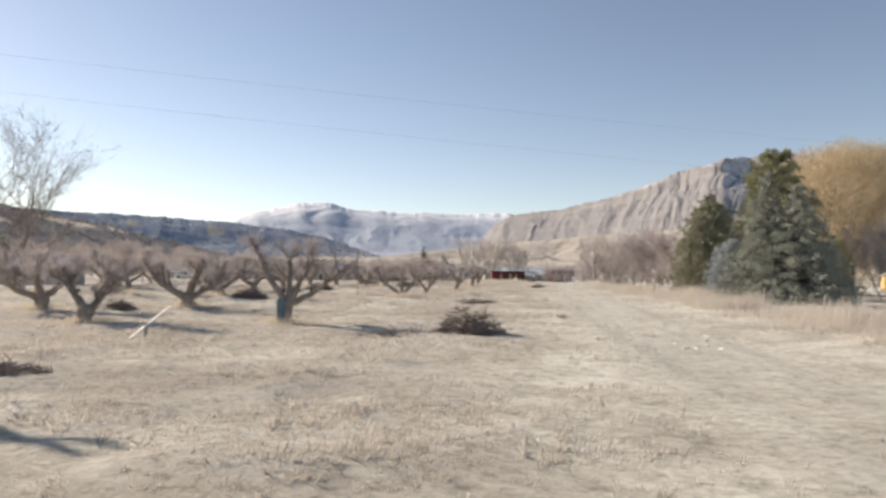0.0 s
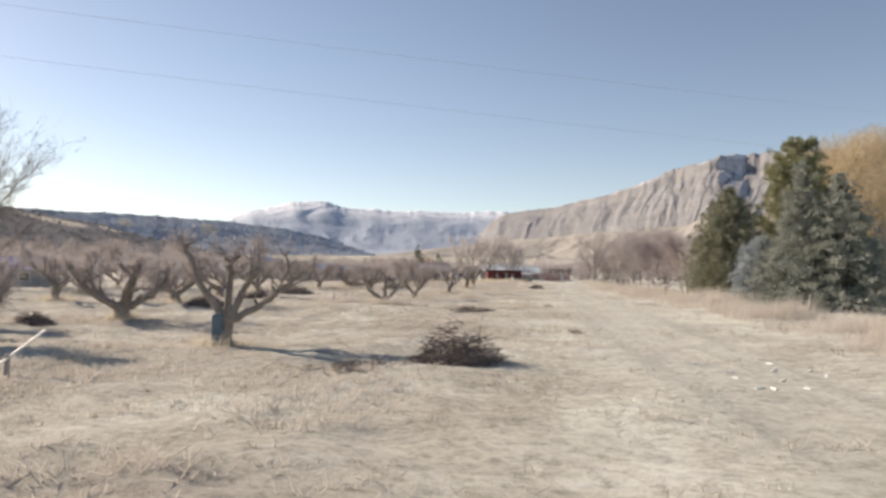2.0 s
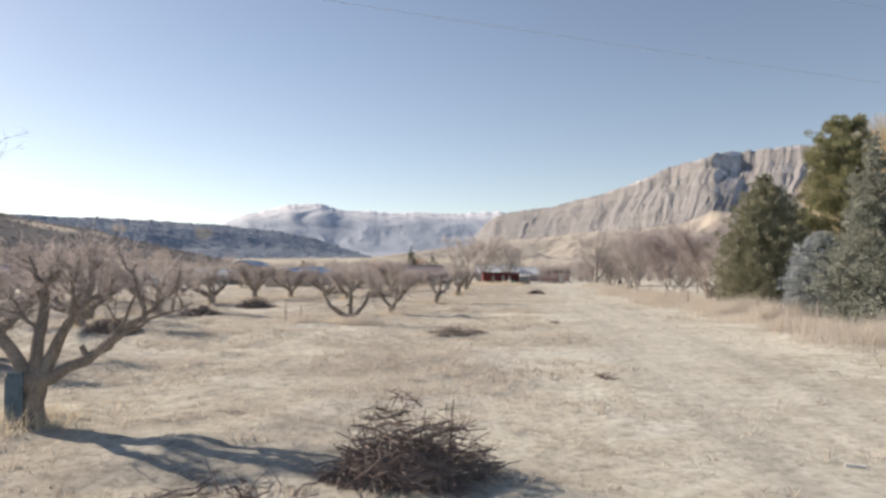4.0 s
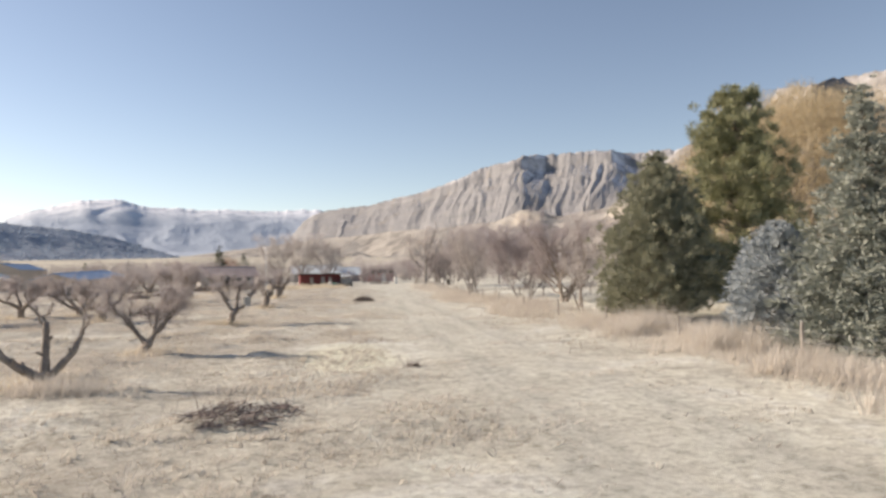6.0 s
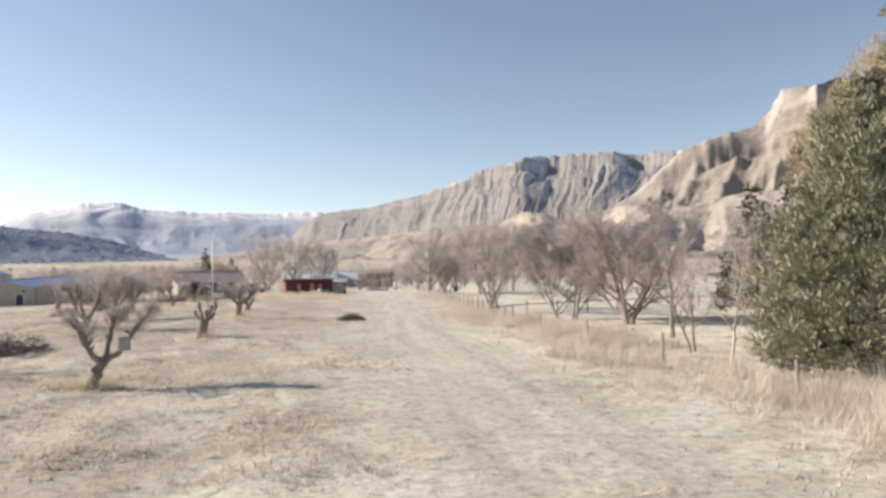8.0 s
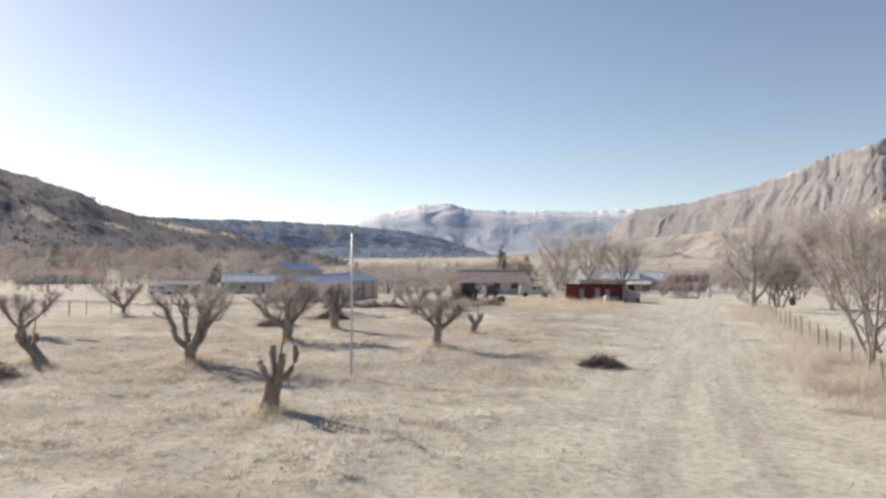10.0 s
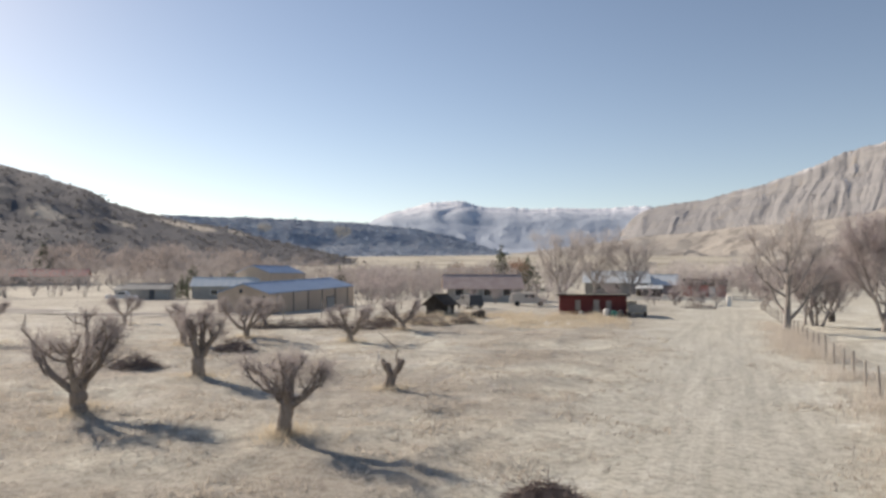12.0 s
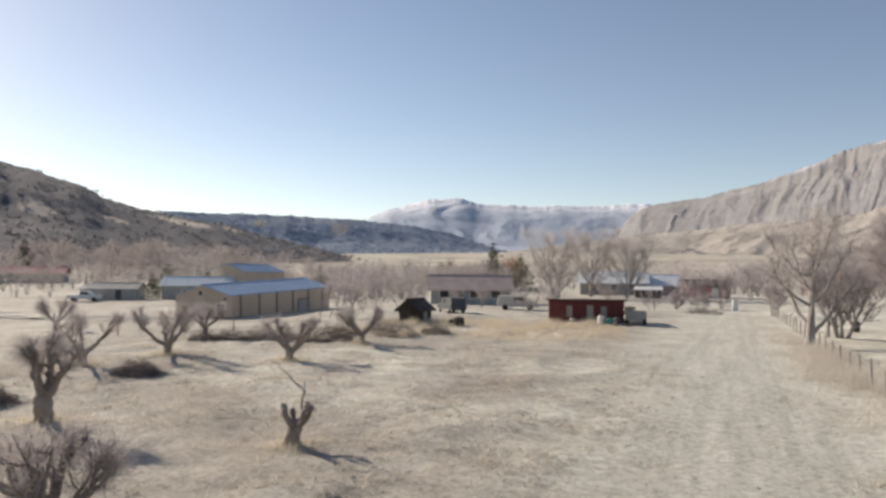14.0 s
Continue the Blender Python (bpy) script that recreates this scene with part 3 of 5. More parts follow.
ridge("hill_dry_foothills", "low tan eroded foothills under the mesa", FOOT_ROCK,
      [(-6, 1.9), (-2, 2.4), (2, 2.9), (4.6, 3.3), (8.2, 3.5), (11, 3.85), (15.7, 4.1), (19.4, 4.5), (21.0, 5.2), (21.9, 5.4), (23.1, 5.2), (24.5, 4.75), (27.6, 5.2), (30.7, 5.75), (33, 5.0), (38, 6.0), (46, 6.3), (60, 6), (90, 6)],
      [(-6, 1300), (20, 760), (90, 420)], [(-6, 2000), (20, 1250), (90, 800)], 0.7, 41, spur_size=150.0, ease=1, bald=((21.9, 0.85, 1.2, 0.16), (29.5, 0.85, 1.3, 0.15)))
ridge("hill_wooded_ridge", "dark wooded ridge with bare scars, tinted haze blue", RIDGE_SCRUB_HAZED,
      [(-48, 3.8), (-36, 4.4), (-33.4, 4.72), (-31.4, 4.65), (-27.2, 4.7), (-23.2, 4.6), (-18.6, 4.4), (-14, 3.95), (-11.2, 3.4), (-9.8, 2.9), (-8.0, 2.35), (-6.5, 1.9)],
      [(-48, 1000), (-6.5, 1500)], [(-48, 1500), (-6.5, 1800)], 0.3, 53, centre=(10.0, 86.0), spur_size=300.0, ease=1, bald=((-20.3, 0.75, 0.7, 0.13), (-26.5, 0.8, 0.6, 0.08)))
ridge("hill_scrub_slope", "dark scrub-covered hillside with a bluish haze tint", HILL_SCRUB_HAZED,
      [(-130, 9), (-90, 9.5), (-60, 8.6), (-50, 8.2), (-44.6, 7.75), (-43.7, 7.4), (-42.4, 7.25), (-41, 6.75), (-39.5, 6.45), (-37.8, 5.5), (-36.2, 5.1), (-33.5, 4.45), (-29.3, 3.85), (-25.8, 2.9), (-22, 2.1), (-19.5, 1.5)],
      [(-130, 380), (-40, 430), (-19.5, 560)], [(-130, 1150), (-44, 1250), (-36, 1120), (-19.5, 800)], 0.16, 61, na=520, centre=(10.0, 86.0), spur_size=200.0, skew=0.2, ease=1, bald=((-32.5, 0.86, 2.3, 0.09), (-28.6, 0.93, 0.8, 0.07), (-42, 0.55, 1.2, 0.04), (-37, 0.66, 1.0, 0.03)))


# ---- trees ----
def bend(rng, start, az, el, length, n, curve, jitter):
    """Points of a crooked branch that turns upwards by curve degrees."""
    pts = [np.array(start, float)]
    for k in range(n - 1):
        e = radians(el + curve * k / (n - 1) + rng.normal(0, jitter))
        a = radians(az + rng.normal(0, jitter))
        pts.append(pts[-1] + length / (n - 1) * np.array([math.cos(e) * math.cos(a), math.cos(e) * math.sin(a), math.sin(e)]))
    return np.array(pts)


def along(pts, t):
    k = np.clip(np.asarray(t) * (len(pts) - 1), 0, len(pts) - 1.001)
    i = k.astype(int)
    return pts[i] + (pts[i + 1] - pts[i]) * (k - i)[:, None]


def unit(v):
    return v / (np.linalg.norm(v, axis=-1, keepdims=True) + 1e-9)


APPLE_LABEL = "old pruned bare apple tree with dark gnarled trunk in dry grass"


def apple_tree(x, y, h=2.9, seed=0, limbs=None, n=4, trunk=0.75, r=0.18, shoots=260, reach=1.75, lean=0.0, label=APPLE_LABEL, twig=None, upright=0.0, lean_az=None, turn=16, heads=4, girth=1.0):
    """A short thick trunk, a vase of crooked limbs cut back to knobby heads, and sprays of shoots from the heads."""
    rng = np.random.default_rng(seed + 100)
    ob = thing("apple_tree", x, y, gz(x, y), 0, label, "tree", "orchard trees")
    wood, twigs = Mesh(), Mesh()
    la = rng.uniform(0, 2 * np.pi)
    la = la if lean_az is None else radians(lean_az)
    tip = np.array([(lean + 0.1) * math.cos(la), (lean + 0.1) * math.sin(la), trunk])
    f = np.linspace(0, 1, 8)
    tp = np.array([0, 0, -0.2]) + f[:, None] * (tip + [0, 0, 0.2]) + rng.normal(0, 0.03, (8, 3)) * [1, 1, 0]
    wood.tube(tp, np.array([1.6, 1.32, 1.1, 1.0, 0.98, 1.04, 1.1, 0.9]) * r * rng.uniform(0.93, 1.07, 8), 10)
    part("trunk", wood, BARK, ob, smooth=True)
    if limbs is None:
        a0 = rng.uniform(0, 360)
        limbs = [(a0 + 360 * k / n + rng.normal(0, 22), rng.uniform(26, 52) + 18 * upright, reach * rng.uniform(0.8, 1.2)) for k in range(n)]
    starts, ways = [], []

    def spray(p, way):
        starts.append(p)
        ways.append(np.broadcast_to(way, p.shape))

    for az, el, length in limbs:
        limb = Mesh()
        pts = bend(rng, tip - [0, 0, 0.12], az, el - 8, length, 8, turn + 14 * upright, 9)
        limb.tube(pts, np.array([0.74, 0.62, 0.54, 0.48, 0.44, 0.40, 0.38, 0.28]) * girth * r * rng.uniform(0.9, 1.12, 8), 8)
        out = np.array([math.cos(radians(az)), math.sin(radians(az)), 0])
        for k in range(2):
            # sawn-off stubs
            p = along(pts, [rng.uniform(0.3, 0.9)])[0]
            limb.tube(bend(rng, p, rng.uniform(0, 360), rng.uniform(20, 70), rng.uniform(0.14, 0.28), 3, 0, 8), np.array([0.30, 0.27, 0.25]) * r, 6)
        spray(along(pts, rng.uniform(0.35, 1, shoots // 12)), out * 0.3 + [0, 0, 0.8])
        for k in range(heads):
            p = along(pts, [(0.99, 0.97, 0.72, 0.5)[k]])[0]
            room = max(0.45, h - p[2])
            q = bend(rng, p, az + rng.normal(0, 55), rng.uniform(22, 70) + 12 * upright, room * rng.uniform(0.45, 0.85), 7, 14, 18)
            limb.tube(q, np.linspace(0.24, 0.07, 7) * r * rng.uniform(0.85, 1.15, 7), 6)
            spray(along(q, rng.uniform(0.15, 1, shoots // (2 * len(limbs)))), out * 0.5 + [0, 0, 0.55])
            for m in range(2):
                b = bend(rng, along(q, [rng.uniform(0.2, 0.9)])[0], az + rng.normal(0, 80), rng.uniform(15, 65), room * rng.uniform(0.28, 0.5), 5, 20, 16)
                limb.tube(b, np.linspace(0.12, 0.04, 5) * r, 4, cap=False)
                spray(along(b, rng.uniform(0.2, 1, shoots // (4 * len(limbs)))), out * 0.65 + [0, 0, 0.4])
        part("limb", limb, BARK, ob, smooth=True)
    s, way = np.concatenate(starts), np.concatenate(ways)
    d = unit(way * (0.55 + 0.5 * upright) + rng.normal(0, 0.5, s.shape))
    e = s + d * rng.uniform(0.2, 0.75 + 0.3 * upright, (len(s), 1)) * (h / 2.9)
    e[:, 2] = np.minimum(e[:, 2], h * rng.uniform(0.85, 1.1, len(e)))
    twigs.spikes(s, e, 0.0064)
    for k in range(4):
        p = s + (e - s) * rng.uniform(0.1, 0.98, (len(s), 1))
        twigs.spikes(p, p + unit(d + rng.normal(0, 0.6, d.shape)) * rng.uniform(0.08, 0.34, (len(s), 1)), 0.0052, flat=True)
    part("crown", twigs, twig or TWIG, ob, "fine grey-brown twigs")
    return ob


def pollard(x, y, h, seed, lean=0.15, label="stubby sawn-off apple trunk with short knobbly stubs"):
    rng = np.random.default_rng(seed)
    ob = thing("pollarded_stump", x, y, gz(x, y), 0, label, "tree stump")
    wood = Mesh()
    tip = np.array([lean, 0, h * 0.42])
    wood.tube(np.array([[-0.05, 0, -0.2], [0, 0, 0.08], tip * [0.4, 0.5, 0.5], tip * [0.8, 1, 0.85], tip]), np.array([0.33, 0.26, 0.20, 0.22, 0.19]), 9)
    part("trunk", wood, BARK, ob, smooth=True)
    twigs = Mesh()
    for k in range(6):
        stub = Mesh()
        az = (175, 20, 95, 250, 330, 130)[k] + rng.normal(0, 14)
        pts = bend(rng, tip - [0, 0, 0.08], az, rng.uniform(15, 40), h * rng.uniform(0.36, 0.62), 7, 62, 9)
        stub.tube(pts, np.array([0.13, 0.105, 0.095, 0.085, 0.08, 0.105, 0.085]) * rng.uniform(0.75, 1.05), 7)
        part("stub", stub, BARK, ob, smooth=True)
        p = along(pts, rng.uniform(0.6, 1, 9))
        twigs.spikes(p, p + unit(rng.normal(0, 0.5, p.shape) + [0, 0, 0.7]) * rng.uniform(0.12, 0.4, (9, 1)), 0.009)
    part("crown", twigs, TWIG, ob)
    whip = Mesh()
    p = bend(rng, tip + [0.15, 0, h * 0.3], 60, 80, h * 0.35, 4, 0, 6)
    q = bend(rng, p[-1], 178, 42, h * 0.75, 6, -14, 8)
    whip.tube(np.concatenate([p, q[1:]]), np.linspace(0.035, 0.012, 9), 5)
    part("long_shoot", whip, BARK, ob, smooth=True)
    return ob


def bare_tree(name, x, y, h, spread, seed, bark, twig, label, trunks=1, n1=8, n2=6, n3=9, clear=0.2, r=0.22, rise=55, fineness=0.010, category="tree", twig_len=0.16, group="", dome=0, dome_h=0.0):
    rng = np.random.default_rng(seed + 500)
    ob = thing(name, x, y, gz(x, y), 0, label, category, group)
    twigs = Mesh()
    starts = []
    for t in range(trunks):
        wood = Mesh()
        base = np.array([0, 0, -0.2]) if trunks == 1 else np.array([rng.normal(0, 0.35), rng.normal(0, 0.35), -0.2])
        taz, tel = rng.uniform(0, 360), (88 if trunks == 1 else rng.uniform(62, 82))
        tp = bend(rng, base, taz, tel, h * 0.72, 9, 4, 4)
        tr = r * (1.0 if trunks == 1 else 0.62)
        wood.tube(tp, tr * np.linspace(1, 0.12, 9) ** 0.9 * np.r_[1.25, np.ones(8)], 8)
        part("trunk", wood, bark, ob, smooth=True)
        limbs = Mesh()
        for k in range(n1):
            f = clear + (0.95 - clear) * (k + rng.uniform(0, 0.8)) / n1
            p = along(tp, [f])[0]
            az = 137.5 * k + rng.normal(0, 20)
            length = min(spread * rng.uniform(0.8, 1.15), (h - p[2]) * 1.0 + 0.1 * spread)
            q = bend(rng, p, az, rise * rng.uniform(0.7, 1.1), length, 7, 22, 8)
            rr = tr * (1 - 0.75 * f) * 0.6
            limbs.tube(q, rr * np.linspace(1, 0.22, 7), 5)
            for m in range(n2):
                g = rng.uniform(0.25, 1)
                b = bend(rng, along(q, [g])[0], az + rng.normal(0, 50), rise + rng.normal(0, 22), length * rng.uniform(0.3, 0.55), 5, 12, 12)
                limbs.tube(b, rr * 0.4 * np.linspace(1, 0.25, 5), 4, cap=False)
                starts.append(along(b, rng.uniform(0.1, 1, n3)))
            starts.append(along(q, rng.uniform(0.35, 1, n3)))
        part("branchwork", limbs, bark, ob, smooth=True)
    s = np.concatenate(starts)
    out = unit((s - [0, 0, h * 0.35]) * [1, 1, 0.6])
    d = unit(out * 0.6 + [0, 0, 0.45] + rng.normal(0, 0.5, s.shape))
    e = s + d * rng.uniform(0.5, 1.2, (len(s), 1)) * h * twig_len
    e[:, 2] = np.minimum(e[:, 2], h * rng.uniform(0.93, 1.03, len(e)))
    twigs.spikes(s, e, fineness * 1.5)
    for k in range(4):
        p = s + (e - s) * rng.uniform(0.15, 0.95, (len(s), 1))
        twigs.spikes(p, p + unit(d + rng.normal(0, 0.7, d.shape)) * rng.uniform(0.3, 0.8, (len(s), 1)) * h * twig_len * 0.7, fineness * 1.25, flat=True)
    if dome:
        u = unit(rng.normal(0, 1, (dome, 3)) * [1, 1, 0.9] + [0, 0, 0.45])
        f = rng.uniform(0.5, 1.0, (dome, 1)) ** 0.6 * (1 + 0.06 * np.sin(5 * np.arctan2(u[:, 1:2], u[:, :1])) + 0.05 * np.sin(9 * u[:, 2:3]))
        p = np.array([0, 0, dome_h * 0.52]) + u * f * [spread * 1.3, spread * 1.3, dome_h * 0.48]
        w = unit(u * 0.5 + rng.normal(0, 0.6, u.shape) + [0, 0, 0.3])
        twigs.spikes(p - w * 0.35, p + w * rng.uniform(0.15, 0.5, (dome, 1)), fineness * 1.0, flat=True)
    part("crown", twigs, twig, ob, "fine bare twigs")
    return ob


def conifer(name, x, y, h, radius, seed, mat, label, form="spruce", boughs=220, puffs=5, needles=34, puff=0.3, bare=0.04, width=0.016):
    """An evergreen: boughs that carry separate puffs of needles, with gaps between them."""
    rng = np.random.default_rng(seed + 900)
    ob = thing(name, x, y, gz(x, y), 0, label, "tree")
    wood, crown, limbs = Mesh(), Mesh(), Mesh()
    tp = np.array([[0, 0, -0.3], [0, 0, 0.2], [0.05, 0, h * 0.5], [0, 0.04, h * 0.97]])
    wood.tube(tp, np.array([0.027, 0.023, 0.014, 0.002]) * h, 8)
    part("trunk", wood, BARK, ob, smooth=True)
    tiers = {"spruce": 15, "juniper": 26, "pine": 9, "dome": 17}[form]
    u = np.clip((rng.integers(0, tiers, boughs) + rng.normal(0.5, 0.13 if form == "pine" else 0.27, boughs)) / tiers, 0.003, 0.995)
    keep = {"spruce": 1 - 0.85 * u, "juniper": 1 - 0.6 * u, "pine": 1 - 0.45 * u, "dome": 1 - 0.6 * u}[form]
    u = np.sort(u[rng.uniform(0, 1, boughs) < keep])
    n = len(u)
    prof = {"spruce": (1 - u) ** 1.0 * np.clip(u / 0.05 + 0.8, 0, 1) + 0.02,
            "juniper": np.interp(u, [0, 0.12, 0.4, 0.65, 0.85, 1], [0.9, 1, 0.96, 0.79, 0.47, 0.06]),
            "pine": np.interp(u, [0, 0.15, 0.45, 0.7, 0.88, 1], [0.9, 1, 0.88, 0.62, 0.42, 0.14]),
            "dome": np.interp(u, [0, 0.15, 0.4, 0.7, 0.88, 1], [0.8, 1, 0.95, 0.68, 0.40, 0.05])}[form]
    az = 2.39996 * np.arange(n) + rng.normal(0, 0.4, n)
    uneven = {"spruce": 0.15, "juniper": 0.17, "pine": 0.26, "dome": 0.07}[form]
    L = radius * prof * np.clip(1 + 0.10 * np.sin(az * 3 + u * 17) + rng.normal(0, uneven, n), 0.35, 1.22)
    tilt = {"spruce": -0.10 + 0.75 * u**1.5, "juniper": 0.1 + 1.7 * u, "pine": 0.02 + 0.75 * u, "dome": -0.05 + 1.0 * u}[form]
    dirs = unit(np.stack([np.cos(az), np.sin(az), tilt], -1))
    a = np.stack([0 * az, 0 * az, h * (bare + (1 - bare) * u) - L * tilt * 0.5], -1)
    a[:, 2] = np.maximum(a[:, 2], 0.12)
    curl = {"spruce": -0.10, "juniper": 0.25, "pine": 0.28, "dome": 0.05}[form]
    tip = a + dirs * L[:, None] + np.stack([0 * L, 0 * L, curl * L], -1)
    limbs.spikes(a, a + (tip - a) * 0.85, 0.0045 * h)
    if needles > 10:
        part("branchwork", limbs, BARK, ob)
    lo = {"spruce": 0.35, "juniper": 0.45, "pine": 0.42, "dome": 0.45}[form]
    t = lo + (1 - lo) * (np.arange(puffs)[None] + rng.uniform(0.2, 0.9, (n, puffs))) / puffs
    c = a[:, None] + dirs[:, None] * (L[:, None] * t)[..., None]
    c[..., 2] += curl * L[:, None] * t**2
    c += rng.normal(0, 1, c.shape) * np.array([0.6, 0.6, 0.18]) * puff * (0.4 + t)[..., None]
    size = (puff * rng.uniform(0.65, 1.25, (n, puffs)) * np.minimum(1, 0.35 + L[:, None] / radius)).reshape(-1, 1)
    c = c.reshape(-1, 3)
    way = np.repeat(dirs + np.array([0, 0, {"spruce": 0.15, "juniper": 0.9, "pine": 0.5, "dome": 0.4}[form]]), puffs, 0)
    for k in range(needles):
        o = unit(rng.normal(0, 1, c.shape) * [1, 1, {"spruce": 0.5, "juniper": 0.8, "pine": 0.75, "dome": 0.65}[form]] + way * 0.25)
        d = unit(o + way * 0.7 + rng.normal(0, 0.25, c.shape))
        p = c + o * size * rng.uniform(0.2, 0.85, (len(c), 1))
        crown.ribbon(p, p + d * size * rng.uniform(0.35, 0.75, (len(c), 1)), width, width * 0.35)
    part("crown", crown, mat, ob)
    return ob


def brush_pile(x, y, w, h, seed, count=420, label="heap of cut dark apple prunings on dry grass"):
    rng = np.random.default_rng(seed + 40)
    ob = thing("brush_pile", x, y, gz(x, y), 0, label, "brush pile", "brush piles")
    sticks, loose = Mesh(), Mesh()
    n = count
    a, rr = rng.uniform(0, 2 * np.pi, n), np.sqrt(rng.uniform(0, 1, n))
    p = np.stack([rr * np.cos(a) * w * 0.5, rr * np.sin(a) * w * 0.42, 0 * a], -1)
    p[:, 2] = h * (1 - rr**2) ** 0.8 * rng.uniform(0.05, 1, n) * (1 + 0.35 * np.sin(3 * a + seed))
    d = unit(np.stack([rng.normal(0, 1, n), rng.normal(0, 1, n), rng.normal(0.1, 0.28, n)], -1))
    ln = rng.uniform(0.2, 0.55, (n, 1)) * min(1.0, w * 0.5)
    for k in range(0, n, 4):
        pts = bend(rng, p[k] - d[k] * ln[k] * 0.5, math.degrees(math.atan2(d[k][1], d[k][0])), math.degrees(math.asin(d[k][2])), float(ln[k, 0]) * 1.5, 4, 0, 14)
        pts[:, 2] = np.maximum(pts[:, 2], 0.01)
        sticks.tube(pts, np.linspace(0.015, 0.006, 4), 4)
    a0 = p - d * ln * 0.6
    b0 = p + d * ln * 0.6
    a0[:, 2], b0[:, 2] = np.maximum(a0[:, 2], 0.0), np.maximum(b0[:, 2], 0.02)
    sticks.spikes(a0, b0, 0.012)
    for k in range(4):
        q = p + rng.normal(0, 0.10, p.shape) * [w * 0.5, w * 0.5, h * 0.6]
        q[:, 2] = np.abs(q[:, 2])
        e = q + unit(rng.normal(0, 1, p.shape) * [1, 1, 0.5]) * rng.uniform(0.12, 0.45, (n, 1))
        e[:, 2] = np.maximum(e[:, 2], 0.01)
        loose.spikes(q, e, 0.008, flat=True)
    part("brushwood", sticks, BRUSH, ob)
    part("fringe", loose, BRUSH, ob)
    return ob


# apple rows, the nearest ones with their own limbs
hero = apple_tree(-7.6, 32.8, 3.4, 1, limbs=[(178, 50, 2.4), (95, 84, 1.6), (2, 34, 2.1), (25, 66, 1.8)], trunk=0.85, r=0.19, shoots=170,
                  label="old spreading apple tree with a blue-grey sheet on its trunk")
guard = Mesh()
guard.box(-0.22, 0.04, -0.27, -0.24, 0.02, 0.9)
guard.box(-0.25, -0.22, -0.27, 0.06, 0.0, 0.84)
part("trunk_guard", guard, TIN_BLUE, hero, "blue-grey weathered sheet")
apple_tree(-14.0, 31.3, 2.6, 2, limbs=[(150, 50, 1.3), (70, 58, 1.4), (20, 45, 1.0)], trunk=0.55, r=0.26, shoots=300)
apple_tree(-14.0, 40.4, 2.7, 3, n=5, trunk=0.6, r=0.28, shoots=380)
apple_tree(-18.7, 36.8, 2.8, 4, n=4, trunk=0.7, r=0.26, shoots=340)
apple_tree(-15.2, 49.0, 2.7, 5, n=5, trunk=0.6, r=0.22, shoots=340)
apple_tree(-16.9, 52.8, 2.8, 6, n=4, trunk=0.75, r=0.22, shoots=320)
apple_tree(-15.9, 58.0, 2.8, 7, n=5, trunk=0.6, r=0.24, shoots=320)
apple_tree(-16.0, 66.8, 2.8, 8, n=5, trunk=0.7, r=0.22, shoots=320)
apple_tree(-15.2, 74.5, 2.8, 9, n=5, trunk=0.7, r=0.2, shoots=400)
apple_tree(-13.6, 79.3, 2.7, 10, n=4, trunk=0.7, r=0.19, shoots=400)
apple_tree(-4.9, 51.4, 2.5, 11, limbs=[(176, 30, 1.55), (100, 70, 1.4), (6, 40, 1.3)], trunk=0.3, r=0.15, shoots=40, upright=0.8, turn=26, heads=2, girth=1.25,
           label="small bare apple tree forking low into three crooked limbs")
apple_tree(-3.6, 57.8, 2.5, 12, limbs=[(160, 52, 1.2), (60, 68, 1.3), (350, 56, 1.1)], trunk=0.4, r=0.15, shoots=230)
apple_tree(-1.5, 69.2, 2.5, 13, limbs=[(8, 54, 1.7), (70, 66, 1.3), (172, 48, 1.1)], trunk=0.75, r=0.15, shoots=170, lean=0.25, lean_az=10)
apple_tree(-8.0, 73.6, 2.6, 14, n=4, trunk=0.6, r=0.18, shoots=300)
apple_tree(-10.6, 80.2, 2.7, 15, n=4, trunk=0.6, r=0.2, shoots=320)
pollard(0.4, 82.6, 1.9, 16, 0.12, "short pruned apple trunk with a few upright stubs")
apple_tree(-6.2, 90.0, 3.0, 17, n=5, trunk=0.6, r=0.2, shoots=190, upright=0.6)
apple_tree(1.45, 98.0, 2.55, 19, limbs=[(180, 42, 0.8), (10, 38, 0.85), (90, 70, 0.8), (270, 60, 0.7)], trunk=0.95, r=0.2, shoots=230, lean=0.15)
apple_tree(-6.7, 100.0, 3.6, 20, limbs=[(185, 40, 1.5), (100, 70, 1.7), (5, 52, 1.5), (280, 62, 1.4), (40, 75, 1.6)], trunk=0.6, r=0.25, shoots=330, upright=0.2)
pollard(1.95, 106.8, 1.45, 21)
apple_tree(-6.8, 107.4, 3.0, 22, limbs=[(175, 64, 1.2), (8, 60, 1.1), (80, 76, 1.5), (260, 72, 1.3)], trunk=0.85, r=0.27, shoots=230, upright=0.5)
pollard(-12.3, 89.7, 1.5, 23, -0.55, "leaning dead apple trunk")
apple_tree(-15.0, 119.2, 2.9, 24, n=3, trunk=0.7, r=0.2, shoots=200)
apple_tree(-13.0, 123.5, 2.9, 25, n=4, trunk=0.6, r=0.2, shoots=320)
apple_tree(-5.6, 123.4, 2.4, 26, n=5, trunk=0.6, r=0.21, shoots=230, upright=0.5)
apple_tree(-4.4, 132.0, 2.3, 27, n=5, trunk=0.6, r=0.2, shoots=320)
apple_tree(-16.8, 134.0, 2.9, 28, n=4, trunk=0.8, r=0.17, shoots=320)
apple_tree(-22.0, 99.5, 2.8, 29, n=4, trunk=0.6, r=0.18, shoots=340)
apple_tree(-28.9, 118.0, 2.9, 30, n=4, trunk=0.8, r=0.18, shoots=340)
